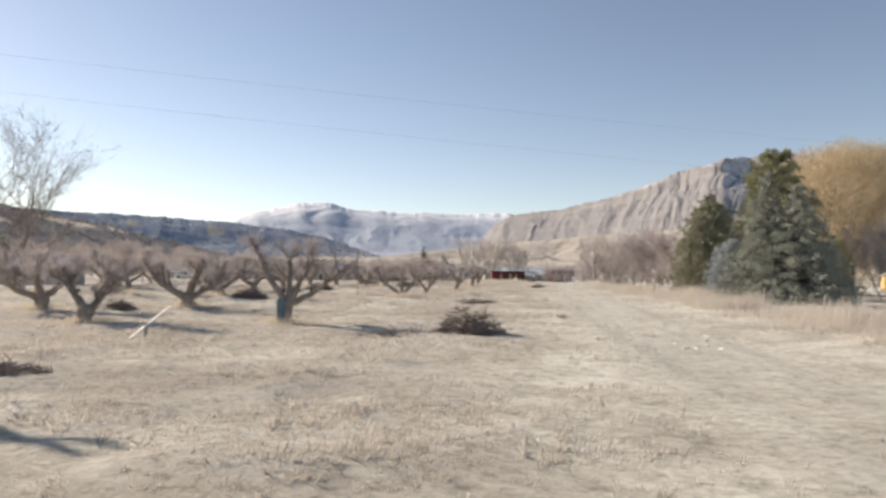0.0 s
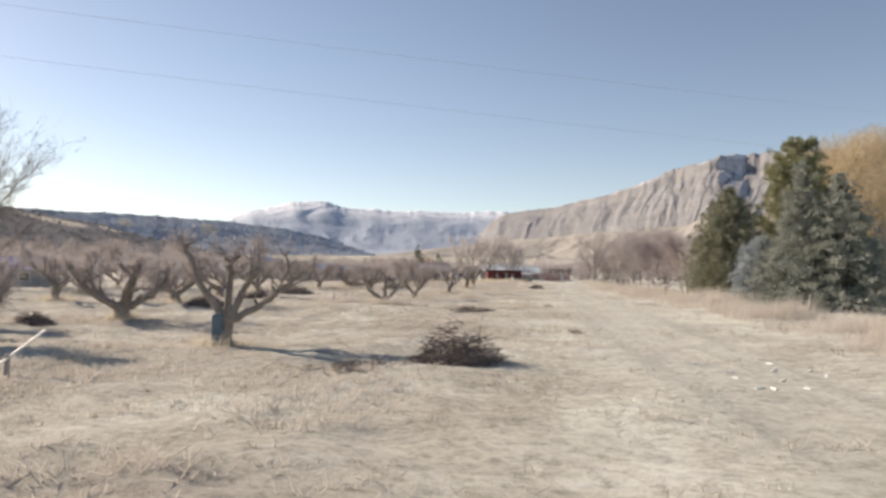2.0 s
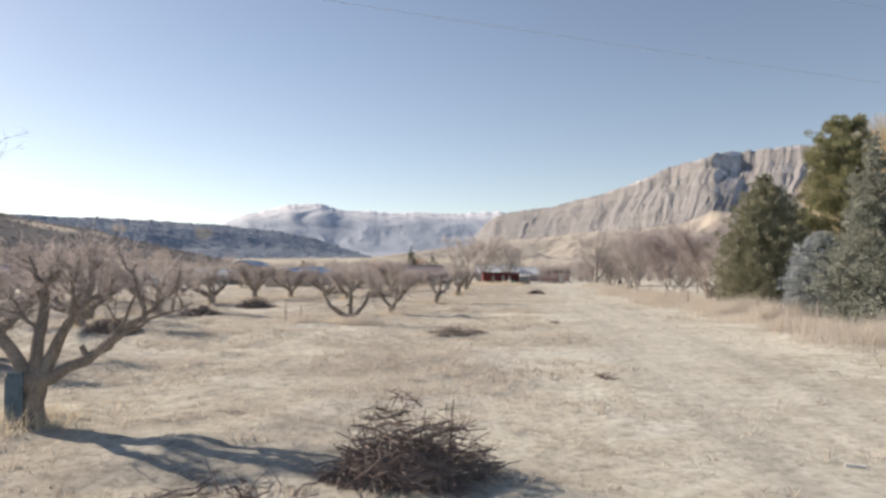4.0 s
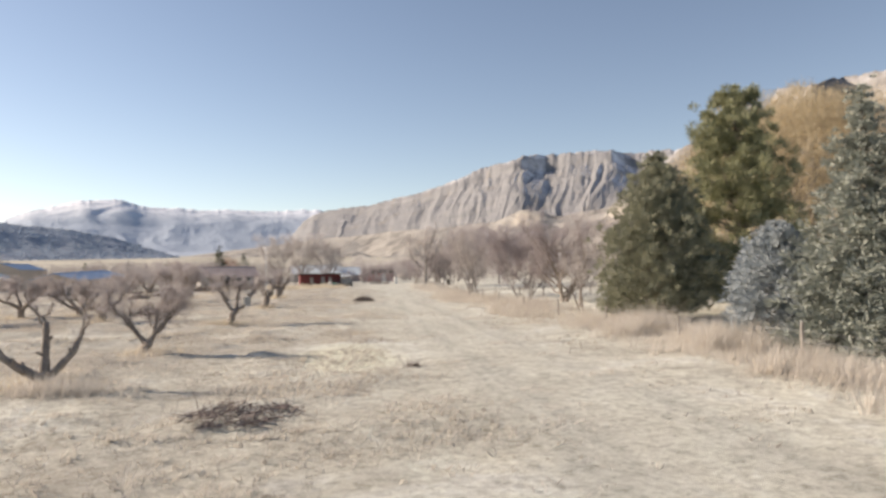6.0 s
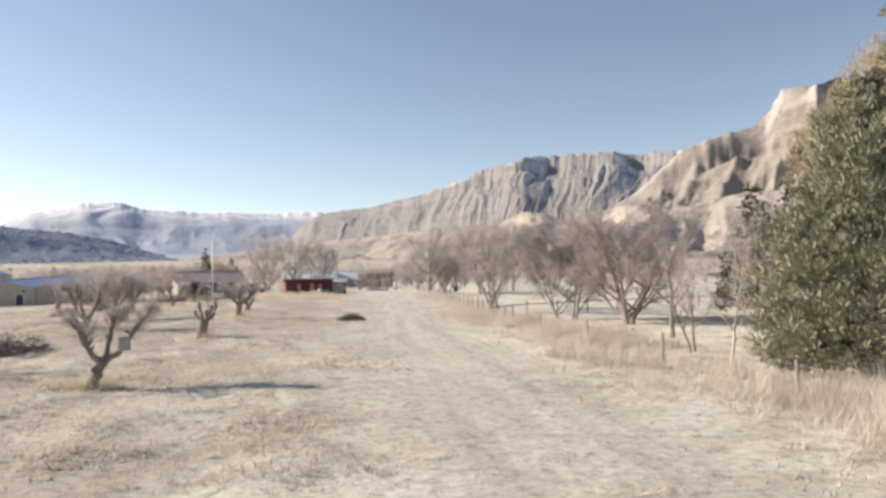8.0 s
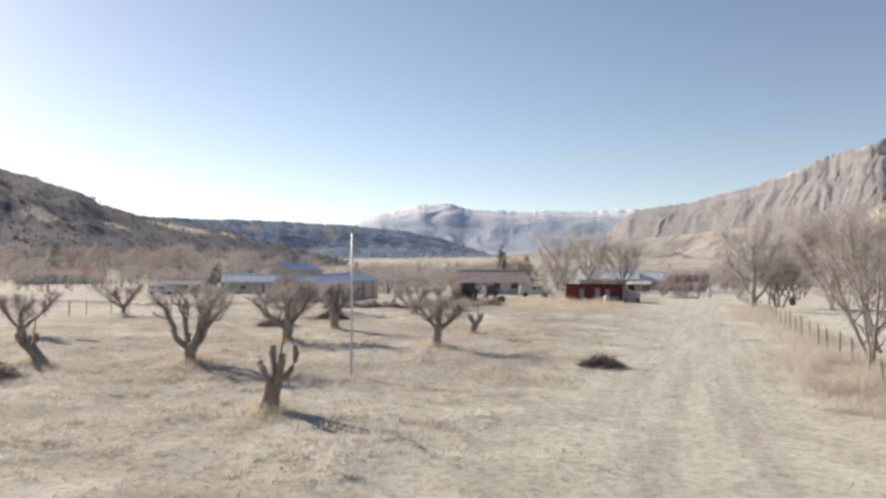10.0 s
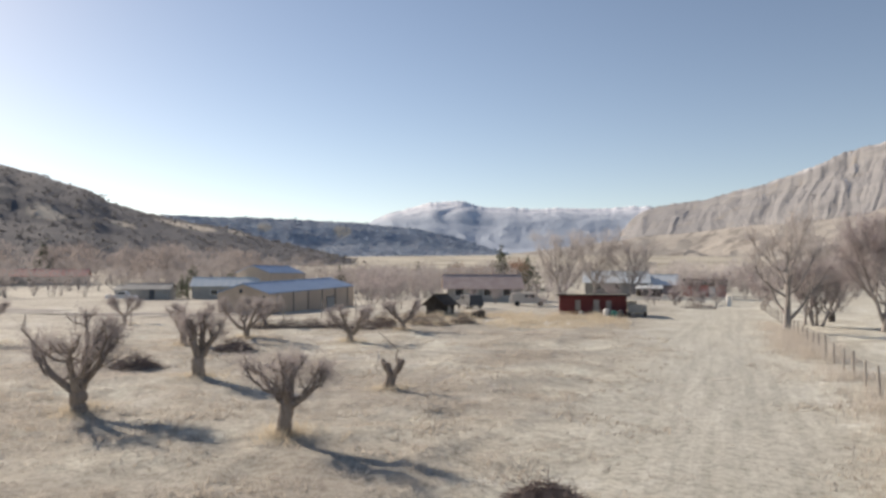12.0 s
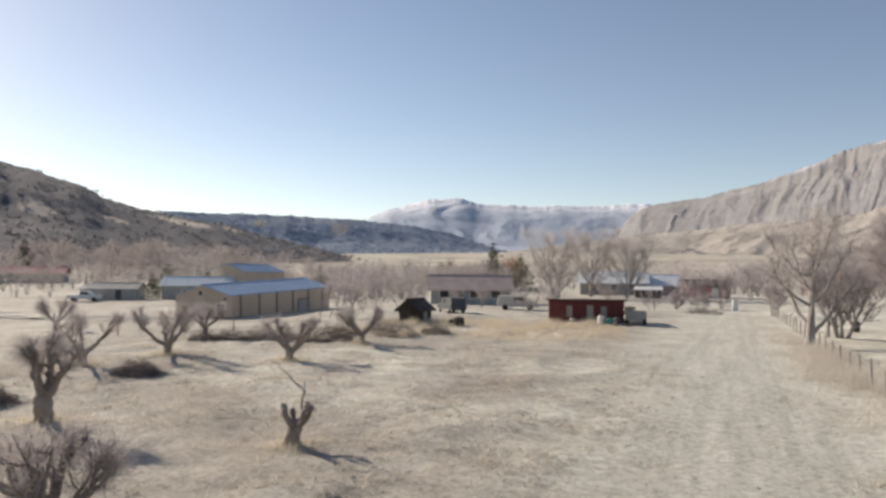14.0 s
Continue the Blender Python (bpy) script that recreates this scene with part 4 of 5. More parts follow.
apple_tree(-34.5, 140.0, 3.2, 31, n=4, trunk=1.0, r=0.16, shoots=340)
apple_tree(-21.8, 49.6, 2.8, 32, n=4, trunk=0.8, r=0.2, shoots=340)
apple_tree(-26.0, 60.0, 2.8, 33, n=4, trunk=0.7, r=0.2, shoots=300)
apple_tree(-24.5, 70.5, 2.8, 34, n=4, trunk=0.7, r=0.2, shoots=300)
apple_tree(-23.5, 82.0, 2.8, 35, n=4, trunk=0.7, r=0.2, shoots=300)
apple_tree(-31.0, 66.0, 2.9, 36, n=4, trunk=0.7, r=0.2, shoots=300)
apple_tree(-33.0, 80.0, 2.9, 37, n=4, trunk=0.7, r=0.2, shoots=300)
apple_tree(-31.0, 95.0, 2.9, 38, n=4, trunk=0.7, r=0.2, shoots=300)
apple_tree(-29.0, 52.0, 2.9, 39, n=4, trunk=0.7, r=0.2, shoots=300)

for px, py, w, ph, sd in [(-1.2, 30.0, 2.1, 0.85, 1), (8.9, 94.8, 1.7, 0.4, 3), (-13.1, 56.4, 2.0, 0.4, 4), (-12.3, 63.8, 2.2, 0.5, 5),
                          (-10.9, 85.6, 2.4, 0.6, 6), (-6.2, 79.0, 2.6, 0.8, 7), (-11.9, 110.2, 2.4, 0.7, 8), (-10.5, 117.3, 2.4, 0.7, 9), (-16.1, 38.2, 1.3, 0.4, 10),
                          (-13.0, 47.0, 1.8, 0.5, 11)]:
    brush_pile(px, py, w, ph, sd)
brush_pile(-0.3, 46.9, 2.3, 0.16, 2, 130, "flattened pale prunings in dry grass")
low = brush_pile(-3.3, 28.6, 2.6, 0.14, 14, 60, "loose cut branches lying on dry grass")
brush_pile(-9.3, 20.0, 1.3, 0.2, 15, 70, "tangle of grey cut twigs in the grass")
for wx, wy, ww in ((4.1, 52.4, 0.42), (2.9, 37.3, 0.36)):
    brush_pile(wx, wy, ww, 0.1, int(wy), 22, "small tangle of dead weeds beside the lane")
for k in range(6):
    brush_pile(-15.6 + 1.9 * k, 131.6 + 0.25 * k, 2.2, 0.85, 20 + k, 260, "dark hedge-like windrow of prunings")

# conifers by the fence
conifer("juniper_tree", 18.4, 62.7, 7.9, 2.8, 1, NEEDLE_GREEN, "dense olive-grey juniper tree beside tall grass", "juniper", 600, 6, 32, 0.26, 0.02, 0.025)
conifer("pine_tree", 24.2, 64.4, 11.7, 3.3, 2, NEEDLE_PINE, "tall open olive-green pine tree", "pine", 270, 5, 78, 0.42, 0.02, 0.021)
conifer("blue_spruce", 16.7, 49.3, 7.7, 2.5, 3, NEEDLE_BLUE, "tall grey-green blue spruce by the fence", "spruce", 600, 6, 27, 0.24, 0.03, 0.026)
conifer("blue_spruce", 17.9, 48.0, 6.8, 3.2, 4, NEEDLE_BLUE, "broad grey-green blue spruce by the fence", "spruce", 660, 7, 25, 0.26, 0.03, 0.026)
conifer("silver_spruce", 15.7, 51.7, 3.8, 1.55, 5, NEEDLE_PALE, "small pale silver-blue spruce beside the fence", "dome", 440, 6, 21, 0.19, 0.02, 0.026)
conifer("dark_spruce", 32.2, 84.4, 8.0, 2.4, 6, NEEDLE_DARK, "dark green spruce in the pasture", "spruce", 420, 5, 10, 0.32, 0.10, 0.07)
conifer("dark_spruce", 38.0, 88.0, 8.4, 2.8, 7, NEEDLE_DARK, "dark green spruce in the pasture", "spruce", 420, 5, 10, 0.32, 0.10, 0.07)
conifer("juniper_bush", 17.2, 64.0, 1.6, 1.1, 8, NEEDLE_GREEN, "low grey-green juniper bush in tall grass", "juniper", 160, 4, 16, 0.18, 0.02, 0.025)
conifer("juniper_bush", 30.2, 66.8, 5.0, 1.6, 9, NEEDLE_PINE, "rounded dark green juniper behind the spruces", "dome", 220, 4, 16, 0.28, 0.02, 0.045)

# bare broadleaved trees
bare_tree("willow_tree", 34.4, 71.5, 11.5, 6.3, 1, BARK_GREY, TWIG_GOLD, "large bare golden willow with a rounded crown", 3, 11, 7, 9, 0.18, 0.4, 60, 0.014, twig_len=0.10, dome=62000, dome_h=13.9)
bare_tree("willow_tree", 49.0, 66.0, 10.6, 6.0, 2, BARK_GREY, TWIG_GOLD, "large bare golden willow with a rounded crown", 3, 11, 7, 9, 0.18, 0.4, 60, 0.014, twig_len=0.10, dome=26000, dome_h=13.9)
bare_tree("cottonwood_tree", -46.8, 79.0, 18.0, 8.4, 3, BARK, BRUSH, "tall bare cottonwood against the sky", 2, 11, 7, 6, 0.2, 0.34, 40, 0.010)
bare_tree("elm_tree", 22.6, 83.0, 6.6, 4.2, 4, BARK, TWIG_PLUM, "bare dark spreading elm by the fence", 3, 9, 7, 12, 0.10, 0.26, 36, 0.0075)
bare_tree("plum_tree", 21.4, 88.6, 5.8, 3.7, 5, BARK_GREY, TWIG_PLUM, "bare purple-grey rounded plum tree by the fence", 4, 8, 6, 16, 0.10, 0.12, 44, 0.009)
bare_tree("poplar_tree", 19.6, 97.2, 6.4, 2.8, 6, BARK_GREY, TWIG_PALE, "pale bare poplar by the fence", 3, 8, 5, 7, 0.2, 0.14, 58, 0.007)
bare_tree("poplar_tree", 21.8, 101.5, 6.6, 2.9, 7, BARK_GREY, TWIG_PALE, "pale bare poplar by the fence", 2, 8, 5, 7, 0.2, 0.14, 58, 0.007)
bare_tree("young_elm", 20.0, 74.6, 4.6, 1.6, 8, BARK, TWIG_PALE, "thin bare young elm in tall grass", 1, 6, 4, 5, 0.35, 0.12, 58, 0.006)
bare_tree("young_elm", 18.0, 69.6, 3.4, 1.2, 9, BARK, TWIG_PALE, "thin bare young elm in tall grass", 2, 5, 3, 4, 0.35, 0.09, 62, 0.006)
bare_tree("pale_shrub", 18.0, 66.6, 5.0, 2.0, 10, BARK_PALE, TWIG_PALE, "pale bare many-stemmed shrub", 4, 6, 5, 6, 0.15, 0.08, 60, 0.006, "shrub")
bare_tree("cottonwood_tree", 24.8, 138.8, 9.2, 4.3, 11, BARK_GREY, TWIG_PALE, "bare grey cottonwood beside the fence", 1, 12, 7, 9, 0.12, 0.30, 50, 0.011)
bare_tree("elm_tree", 29.2, 146.0, 5.6, 2.8, 12, BARK_GREY, TWIG_PLUM, "bare many-stemmed elm in the pasture", 5, 7, 6, 10, 0.2, 0.24, 58, 0.011)
bare_tree("cottonwood_tree", 33.0, 141.5, 9.4, 4.2, 13, BARK_GREY, TWIG_PLUM, "bare dark cottonwood in the pasture", 3, 9, 7, 10, 0.2, 0.3, 56, 0.012)
bare_tree("cottonwood_tree", 41.0, 150.0, 10.0, 5.0, 14, BARK_GREY, TWIG_PLUM, "bare dark cottonwood in the pasture", 2, 10, 7, 10, 0.2, 0.32, 52, 0.012)
bare_tree("lilac_thicket", 30.5, 60.0, 5.6, 2.2, 15, BARK_GREY, TWIG_PALE, "tall pale bare lilac thicket", 6, 6, 5, 9, 0.15, 0.1, 70, 0.009, "shrub")
bare_tree("lilac_thicket", 27.6, 52.0, 5.2, 2.0, 16, BARK_GREY, TWIG_PALE, "tall pale bare lilac thicket", 6, 6, 5, 9, 0.15, 0.1, 70, 0.009, "shrub")
for k, (tx, ty, th) in enumerate([(4.5, 214, 11.5), (10.5, 221, 12.5), (17.0, 219, 10.5)]):
    bare_tree("cottonwood_tree", tx, ty, th, 6.5, 60 + k, BARK_GREY, TWIG_PALE, "large bare cottonwood behind the red shed", 3, 10, 6, 6, 0.12, 0.32, 48, 0.011)
for k, (tx, ty, th) in enumerate([(31, 172, 4), (34, 186, 5), (25.5, 196, 4.2), (31.5, 206, 5), (37, 214, 6), (21.5, 182, 2.4), (24.5, 184, 2.2)]):
    bare_tree("bare_bush", tx, ty, th, th * 0.5, 80 + k, BARK_GREY, TWIG_PLUM, "bare brown bush by the far lane", 3, 6, 4, 6, 0.15, 0.10, 55, 0.016, "shrub")
for k, (tx, ty, th) in enumerate([(-7.4, 178.5, 2.6), (-3.8, 179.7, 2.3), (-0.6, 182.0, 2.6), (6.6, 165.3, 3.6), (3.2, 168.5, 3.2), (12.5, 170.0, 3.4), (22.6, 188.1, 3.4), (27.3, 185.4, 2.4), (18.0, 176.0, 2.6), (-11.5, 150.0, 4.0), (-15.5, 156.0, 4.6), (-9.0, 160.0, 4.4), (-13.5, 165.0, 5.0), (-19, 170, 5.2)]):
    bare_tree("lilac_bush", tx, ty, th, th * 0.6, 140 + k, BARK_GREY, TWIG_PLUM, "bare grey-brown bush in the farmyard", 3, 5, 4, 3, 0.12, 0.07, 50, 0.013, "shrub")
for px, py, w, ph, sd in [(-3.5, 137.4, 3.4, 1.1, 41), (-7.8, 137.1, 3.0, 1.0, 42), (-1.0, 139.5, 2.4, 0.8, 43), (23.5, 174.5, 4.5, 0.9, 44), (-5.6, 139.8, 2.6, 1.1, 45)]:
    brush_pile(px, py, w, ph, sd, 300, "grey-brown mound of brush and weeds in the yard")
for k in range(7):
    bare_tree("fence_tree", 34 + 4.5 * k, 158 + 14 * k, 8.5, 4.0, 120 + k, BARK_GREY, TWIG_PALE, "bare grey tree along the pasture edge", 2, 7, 5, 6, 0.2, 0.2, 55, 0.016)


def woods(name, label, mat, spots, h, seed, spikes=200):
    """Far bare woodland, many crowns of fine twigs."""
    rng = np.random.default_rng(seed)
    me = Mesh()
    for x, y in spots:
        hh = h * rng.uniform(0.6, 1.15)
        z = gz(x, y)
        n = spikes
        o = unit(rng.normal(0, 1, (n, 3)) + [0, 0, 0.35])
        wide = hh * rng.uniform(0.34, 0.5)
        lumps = 1 + 0.16 * np.sin(3 * np.arctan2(o[:, 1:2], o[:, :1]) + x) + 0.12 * np.sin(7 * o[:, 2:3] + y)
        p = np.array([x, y, z + hh * 0.52]) + o * lumps * rng.uniform(0.35, 1, (n, 1)) ** 0.5 * [wide, wide, hh * 0.44]
        d = unit(o * 0.6 + [0, 0, 0.35] + rng.normal(0, 0.45, (n, 3)))
        me.spikes(p - d * hh * 0.06, p + d * hh * 0.09, 0.0078 * hh, flat=True)
        b = np.array([[x, y, z - 0.5]]) + rng.normal(0, 0.2, (4, 3)) * [1, 1, 0]
        me.spikes(b, b + np.array([0, 0, hh * 0.7]) + rng.normal(0, hh * 0.12, (4, 3)), 0.02 * hh)
    tagged(part(name, me, mat), label, "woodland", kind="stuff")


def band(a0, a1, r0, r1, n, seed):
    rng = np.random.default_rng(seed)
    a, r = np.radians(rng.uniform(a0, a1, n)), rng.uniform(r0, r1, n)
    return np.stack([CX + r * np.sin(a), CY + r * np.cos(a)], -1)


TWIG_TAN = material("tan_woodland", [(0.257, 0.224, 0.221), (0.342, 0.306, 0.296), (0.428, 0.388, 0.372)], 0.05, 1.0, 0.9, 0, glow=0.4)
TWIG_WOODS = material("grey_woodland", [(0.271, 0.246, 0.244), (0.350, 0.321, 0.317), (0.420, 0.392, 0.385)], 0.05, 1.0, 0.9, 0, glow=0.4)
TWIG_RUST = material("rusty_woodland", [(0.20, 0.12, 0.085), (0.27, 0.165, 0.115), (0.34, 0.22, 0.16)], 0.05, 1.0, 0.9, 0, glow=0.4)
woods("far_woodland", "tan bare trees at the foot of the scrub hill", TWIG_TAN, band(-62, -24, 290, 400, 90, 1), 14, 1, 420)
woods("far_woodland", "grey bare trees at the foot of the scrub hill", TWIG_WOODS, band(-62, -20, 250, 420, 110, 11), 10, 11, 320)
woods("far_woodland", "pale bare trees behind the red shed", TWIG_WOODS, band(-4, 13, 185, 300, 60, 12), 7, 12)
woods("far_woodland", "grey bare trees on the valley floor", TWIG_WOODS, band(-50, -18, 170, 300, 120, 2), 6.5, 2)
woods("far_woodland", "grey-brown bare trees behind the sheds", TWIG_WOODS, band(-18, -3.5, 150, 235, 130, 3), 6.5, 3, 220)
woods("far_woodland", "rust-brown bare thicket by the house", TWIG_RUST, band(-9.5, -3.5, 195, 240, 22, 4), 7.5, 4)
woods("far_woodland", "pale bare trees along the far lane", TWIG_PALE, band(4, 20, 190, 320, 70, 5), 8, 5)
woods("far_woodland", "purple-grey bare trees along the pasture", TWIG_WOODS, band(12, 45, 150, 300, 90, 6), 8, 6)
woods("far_woodland", "grey bare trees in the valley", TWIG_WOODS, band(-40, 24, 380, 640, 150, 7), 8, 7, 120)
for k, (tx, ty, th, tr) in enumerate([(-11.7, 252, 12.0, 2.6), (-45.0, 300, 8, 2.6), (-36.0, 306, 7.5, 2.6), (-33, 305, 8.0, 2.6), (-78.0, 222, 7.0, 3.0), (-73, 230, 6.2, 3.0), (-205, 320, 17, 5.0), (-53, 300, 6.5, 2.6), (-40, 214, 6.5, 2.6), (-4.5, 245, 8.5, 4.5), (26.0, 262, 5, 1.5), (-68.5, 203, 4.6, 1.5), (-66.5, 208, 4.2, 1.5)]):
    conifer("far_conifer", tx, ty, th, tr, 30 + k, NEEDLE_DARK, "dark conifer on the valley floor", "spruce", 150, 4, 7, 0.055 * th, 0.03, 0.013 * th)


def hill_shrubs(name, label, mat, bands, size, count, seed):
    """Scrub bushes on a hillside, set on the faces of that hill."""
    rng = np.random.default_rng(seed)
    hill = scene.objects[bands]
    n = len(hill.data.vertices)
    co = np.empty(3 * n, np.float32)
    hill.data.vertices.foreach_get("co", co)
    co = co.reshape(-1, 3)
    pick = co[rng.integers(0, n, count)] + rng.normal(0, 4, (count, 3)) * [1, 1, 0]
    me = Mesh()
    hh = size * rng.uniform(0.4, 1.3, (count, 1))
    for k in range(8):
        o = rng.normal(0, 0.45, (count, 3)) * [1, 1, 0.25] * hh
        d = unit(rng.normal(0, 0.7, (count, 3)) + [0, 0, 0.8])
        me.spikes(pick + o - [0, 0, 0.6], pick + o + d * hh, 0.28 * hh[:, 0], flat=True)
    tagged(part(name, me, mat), label, "scrub", kind="stuff")


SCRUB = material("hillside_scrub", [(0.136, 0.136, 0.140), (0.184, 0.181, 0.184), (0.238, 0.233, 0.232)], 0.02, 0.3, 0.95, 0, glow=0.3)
SCRUB_HAZED = material("hazed_ridge_woods", [(0.252, 0.315, 0.400), (0.294, 0.362, 0.452), (0.336, 0.404, 0.494)], 0.01, 0.2, 0.95, 0, glow=0.3)
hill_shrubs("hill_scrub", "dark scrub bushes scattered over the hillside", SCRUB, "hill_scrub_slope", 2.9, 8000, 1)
hill_shrubs("ridge_wood", "dark conifers on the far ridge, tinted haze blue", SCRUB_HAZED, "hill_wooded_ridge", 3.6, 4000, 2)


# ---- buildings ----
def slab(a, b, c, d, t=0.12):
    """A roof plane through four corners, with thickness."""
    me = Mesh()
    q = np.array([a, b, c, d], float)
    low = q - [0, 0, t]
    me.add(np.concatenate([low, q]), [[3, 2, 1, 0], [4, 5, 6, 7], [0, 1, 5, 4], [1, 2, 6, 5], [2, 3, 7, 6], [3, 0, 4, 7]])
    return me


def opening(parent, name, side, u, w, z0, z1, L, W, mat, frame_mat, label=""):
    """A door or window with its frame, standing a little proud of a wall. side: front, back, left, right."""
    def panel(u0, u1, za, zb, out, deep):
        me = Mesh()
        if side in ("front", "back"):
            s = -1 if side == "front" else 1
            ya, yb = sorted((s * W / 2 - s * deep, s * (W / 2 + out)))
            me.box(u0, u1, ya, yb, za, zb)
        else:
            s = -1 if side == "left" else 1
            xa, xb = sorted((s * L / 2 - s * deep, s * (L / 2 + out)))
            me.box(xa, xb, u0, u1, za, zb)
        return me
    ob = part(name, panel(u - w / 2, u + w / 2, z0, z1, 0.02, 0.05), mat, parent, label)
    f = Mesh()
    b = 0.09
    for p in (panel(u - w / 2 - b, u - w / 2, z0 - b, z1 + b, 0.05, 0.02), panel(u + w / 2, u + w / 2 + b, z0 - b, z1 + b, 0.05, 0.02),
              panel(u - w / 2, u + w / 2, z1, z1 + b, 0.05, 0.02), panel(u - w / 2, u + w / 2, z0 - b, z0, 0.05, 0.02)):
        f.add(np.concatenate(p.v), np.concatenate(p.f))
    part("frame", f, frame_mat, ob)
    return ob


def gable_house(name, x, y, rz, L, W, eave, rise, wall, roof, label, over=0.35, category="building", base=0.0, ribs=0):
    """A house with its ridge along its own x axis."""
    z = gz(x, y) + base
    ob = thing(name, x, y, z, rz, label, category)
    for s in (-1, 1):
        me = Mesh()
        y0, y1 = sorted((s * W / 2, s * (W / 2 - 0.2)))
        me.box(-L / 2, L / 2, y0, y1, -0.4, eave)
        part("wall", me, wall, ob)
        me = Mesh()
        x0, x1 = sorted((s * L / 2, s * (L / 2 - 0.2)))
        q = [(-W / 2 + 0.2, -0.4), (W / 2 - 0.2, -0.4), (W / 2 - 0.2, eave + 0.2 * rise / W), (0, eave + rise - 0.15), (-W / 2 + 0.2, eave + 0.2 * rise / W)]
        v = [(xx, a, b) for xx in (x0, x1) for a, b in q]
        me.v.append(np.array(v))
        me.n = 10
        me.f += [np.array([[4, 3, 2, 1, 0], [5, 6, 7, 8, 9]]), np.array([[k, (k + 1) % 5, 5 + (k + 1) % 5, 5 + k] for k in range(5)])]
        part("wall", me, wall, ob)
        lo = eave - over * rise / (W / 2)
        xe = L / 2 + over
        ye = s * (W / 2 + over)
        corners = [(-xe, ye, lo), (xe, ye, lo), (xe, 0, eave + rise), (-xe, 0, eave + rise)]
        slope = part("roof", slab(*(corners if s < 0 else corners[::-1])), roof, ob)
        for k in range(ribs):
            xx = -xe + 2 * xe * (k + 0.5) / ribs
            rib = slab((xx - 0.03, ye, lo + 0.05), (xx + 0.03, ye, lo + 0.05), (xx + 0.03, 0, eave + rise + 0.05), (xx - 0.03, 0, eave + rise + 0.05), 0.06)
            part("seam", rib, roof, slope)
    cap = Mesh()
    cap.box(-L / 2 - over, L / 2 + over, -0.15, 0.15, eave + rise - 0.03, eave + rise + 0.05)
    part("ridge_cap", cap, roof, ob)
    return ob


wh = gable_house("warehouse", -30.9, 170.5, 79, 20.5, 8.0, 3.0, 1.15, WALL_TAN, ROOF_BLUE, "long tan steel warehouse with a blue metal roof", over=0.08, ribs=22)
for k in range(6):
    opening(wh, "window", "front", -8.6 + 3.4 * k, 0.25, 0.3, 2.85, 20.5, 8.0, TRIM_DARK, WALL_TAN, "dark downpipe panel")
opening(wh, "door", "left", -2.6, 1.0, 0.0, 2.0, 20.5, 8.0, TRIM_DARK, PAINT_WHITE)
opening(wh, "vent", "left", 0.3, 0.5, 2.9, 3.4, 20.5, 8.0, TRIM_DARK, WALL_TAN)
opening(wh, "vent", "left", -3.2, 0.35, 2.3, 2.65, 20.5, 8.0, TRIM_DARK, WALL_TAN)
opening(wh, "door", "front", 4.0, 2.4, 0.0, 1.7, 20.5, 8.0, WALL_GREY, TRIM_DARK)
wh.matrix_world = pose(-30.9, 170.5, gz(-30.9, 170.5) - 0.2, 0, 0, 79) @ pose(0, 0, 0, 0, -2, 0)
wh2 = gable_house("warehouse", -54.0, 212.0, 79, 12, 8, 5.0, 1.4, WALL_TAN, ROOF_BLUE, "grey-tan steel barn with a blue metal roof", over=0.1, ribs=14)
opening(wh2, "door", "left", 0, 2.4, 0, 2.6, 12, 8, TRIM_DARK, WALL_GREY)
pale = gable_house("outbuilding", -59.5, 204.0, 24, 12, 7, 2.6, 1.5, WALL_GREY, ROOF_PALE, "low grey outbuilding with a pale metal roof", ribs=10)
opening(pale, "window", "front", -2, 1.2, 0.8, 1.7, 13, 7, GLASS, PAINT_WHITE)
opening(pale, "door", "front", 3, 2.6, 0, 2.0, 13, 7, TRIM_DARK, PAINT_WHITE)
house = gable_house("farmhouse", -7.2, 190.5, 14, 11.5, 8, 2.3, 1.9, WALL_GREY, ROOF_BROWN, "low grey farmhouse with a brown shingle roof", over=0.6)
for u in (-3.8, 0.6, 3.6):
    opening(house, "window", "front", u, 1.3, 0.9, 1.9, 11.5, 8, GLASS, PAINT_WHITE)
opening(house, "door", "front", -1.6, 0.95, 0.0, 2.0, 11.5, 8, TRIM_DARK, PAINT_WHITE)
ch = Mesh()
ch.box(1.6, 2.1, 0.5, 1.0, 3.4, 4.7)
part("chimney", ch, ROOF_BROWN, house)
rose = gable_house("farmhouse", -168, 279.0, 32, 26, 11, 3.2, 2.2, WALL_GREY, ROOF_ROSE, "long farmhouse with a faded red roof among bare trees", over=0.6)
for u in (-8, -3, 3, 8):
    opening(rose, "window", "front", u, 1.6, 1.0, 2.2, 26, 11, GLASS, PAINT_WHITE)
plum_house = gable_house("farmhouse", -62.0, 106.5, 16, 13, 8, 2.5, 1.6, WALL_GREY, ROOF_PLUM, "long grey house with a purple-blue metal roof beyond the orchard", over=0.5, ribs=12)
for u in (-4.5, 0.5, 4.5):
    opening(plum_house, "window", "front", u, 1.2, 0.9, 1.9, 13, 8, GLASS, PAINT_WHITE)
opening(plum_house, "door", "front", 2.6, 0.95, 0.0, 2.0, 13, 8, TRIM_DARK, PAINT_WHITE)
cabin = gable_house("outbuilding", -71.0, 196.5, 18, 8.0, 5, 2.0, 0.9, WALL_GREY, WALL_GREY, "weathered grey shed with a low roof")
opening(cabin, "door", "front", 1, 1.0, 0, 1.9, 8, 5, TRIM_DARK, WALL_GREY)
cabin2 = gable_house("outbuilding", -79.0, 203, 18, 6.0, 5, 1.7, 0.7, WALL_GREY, WALL_GREY, "low weathered grey shed by the road")
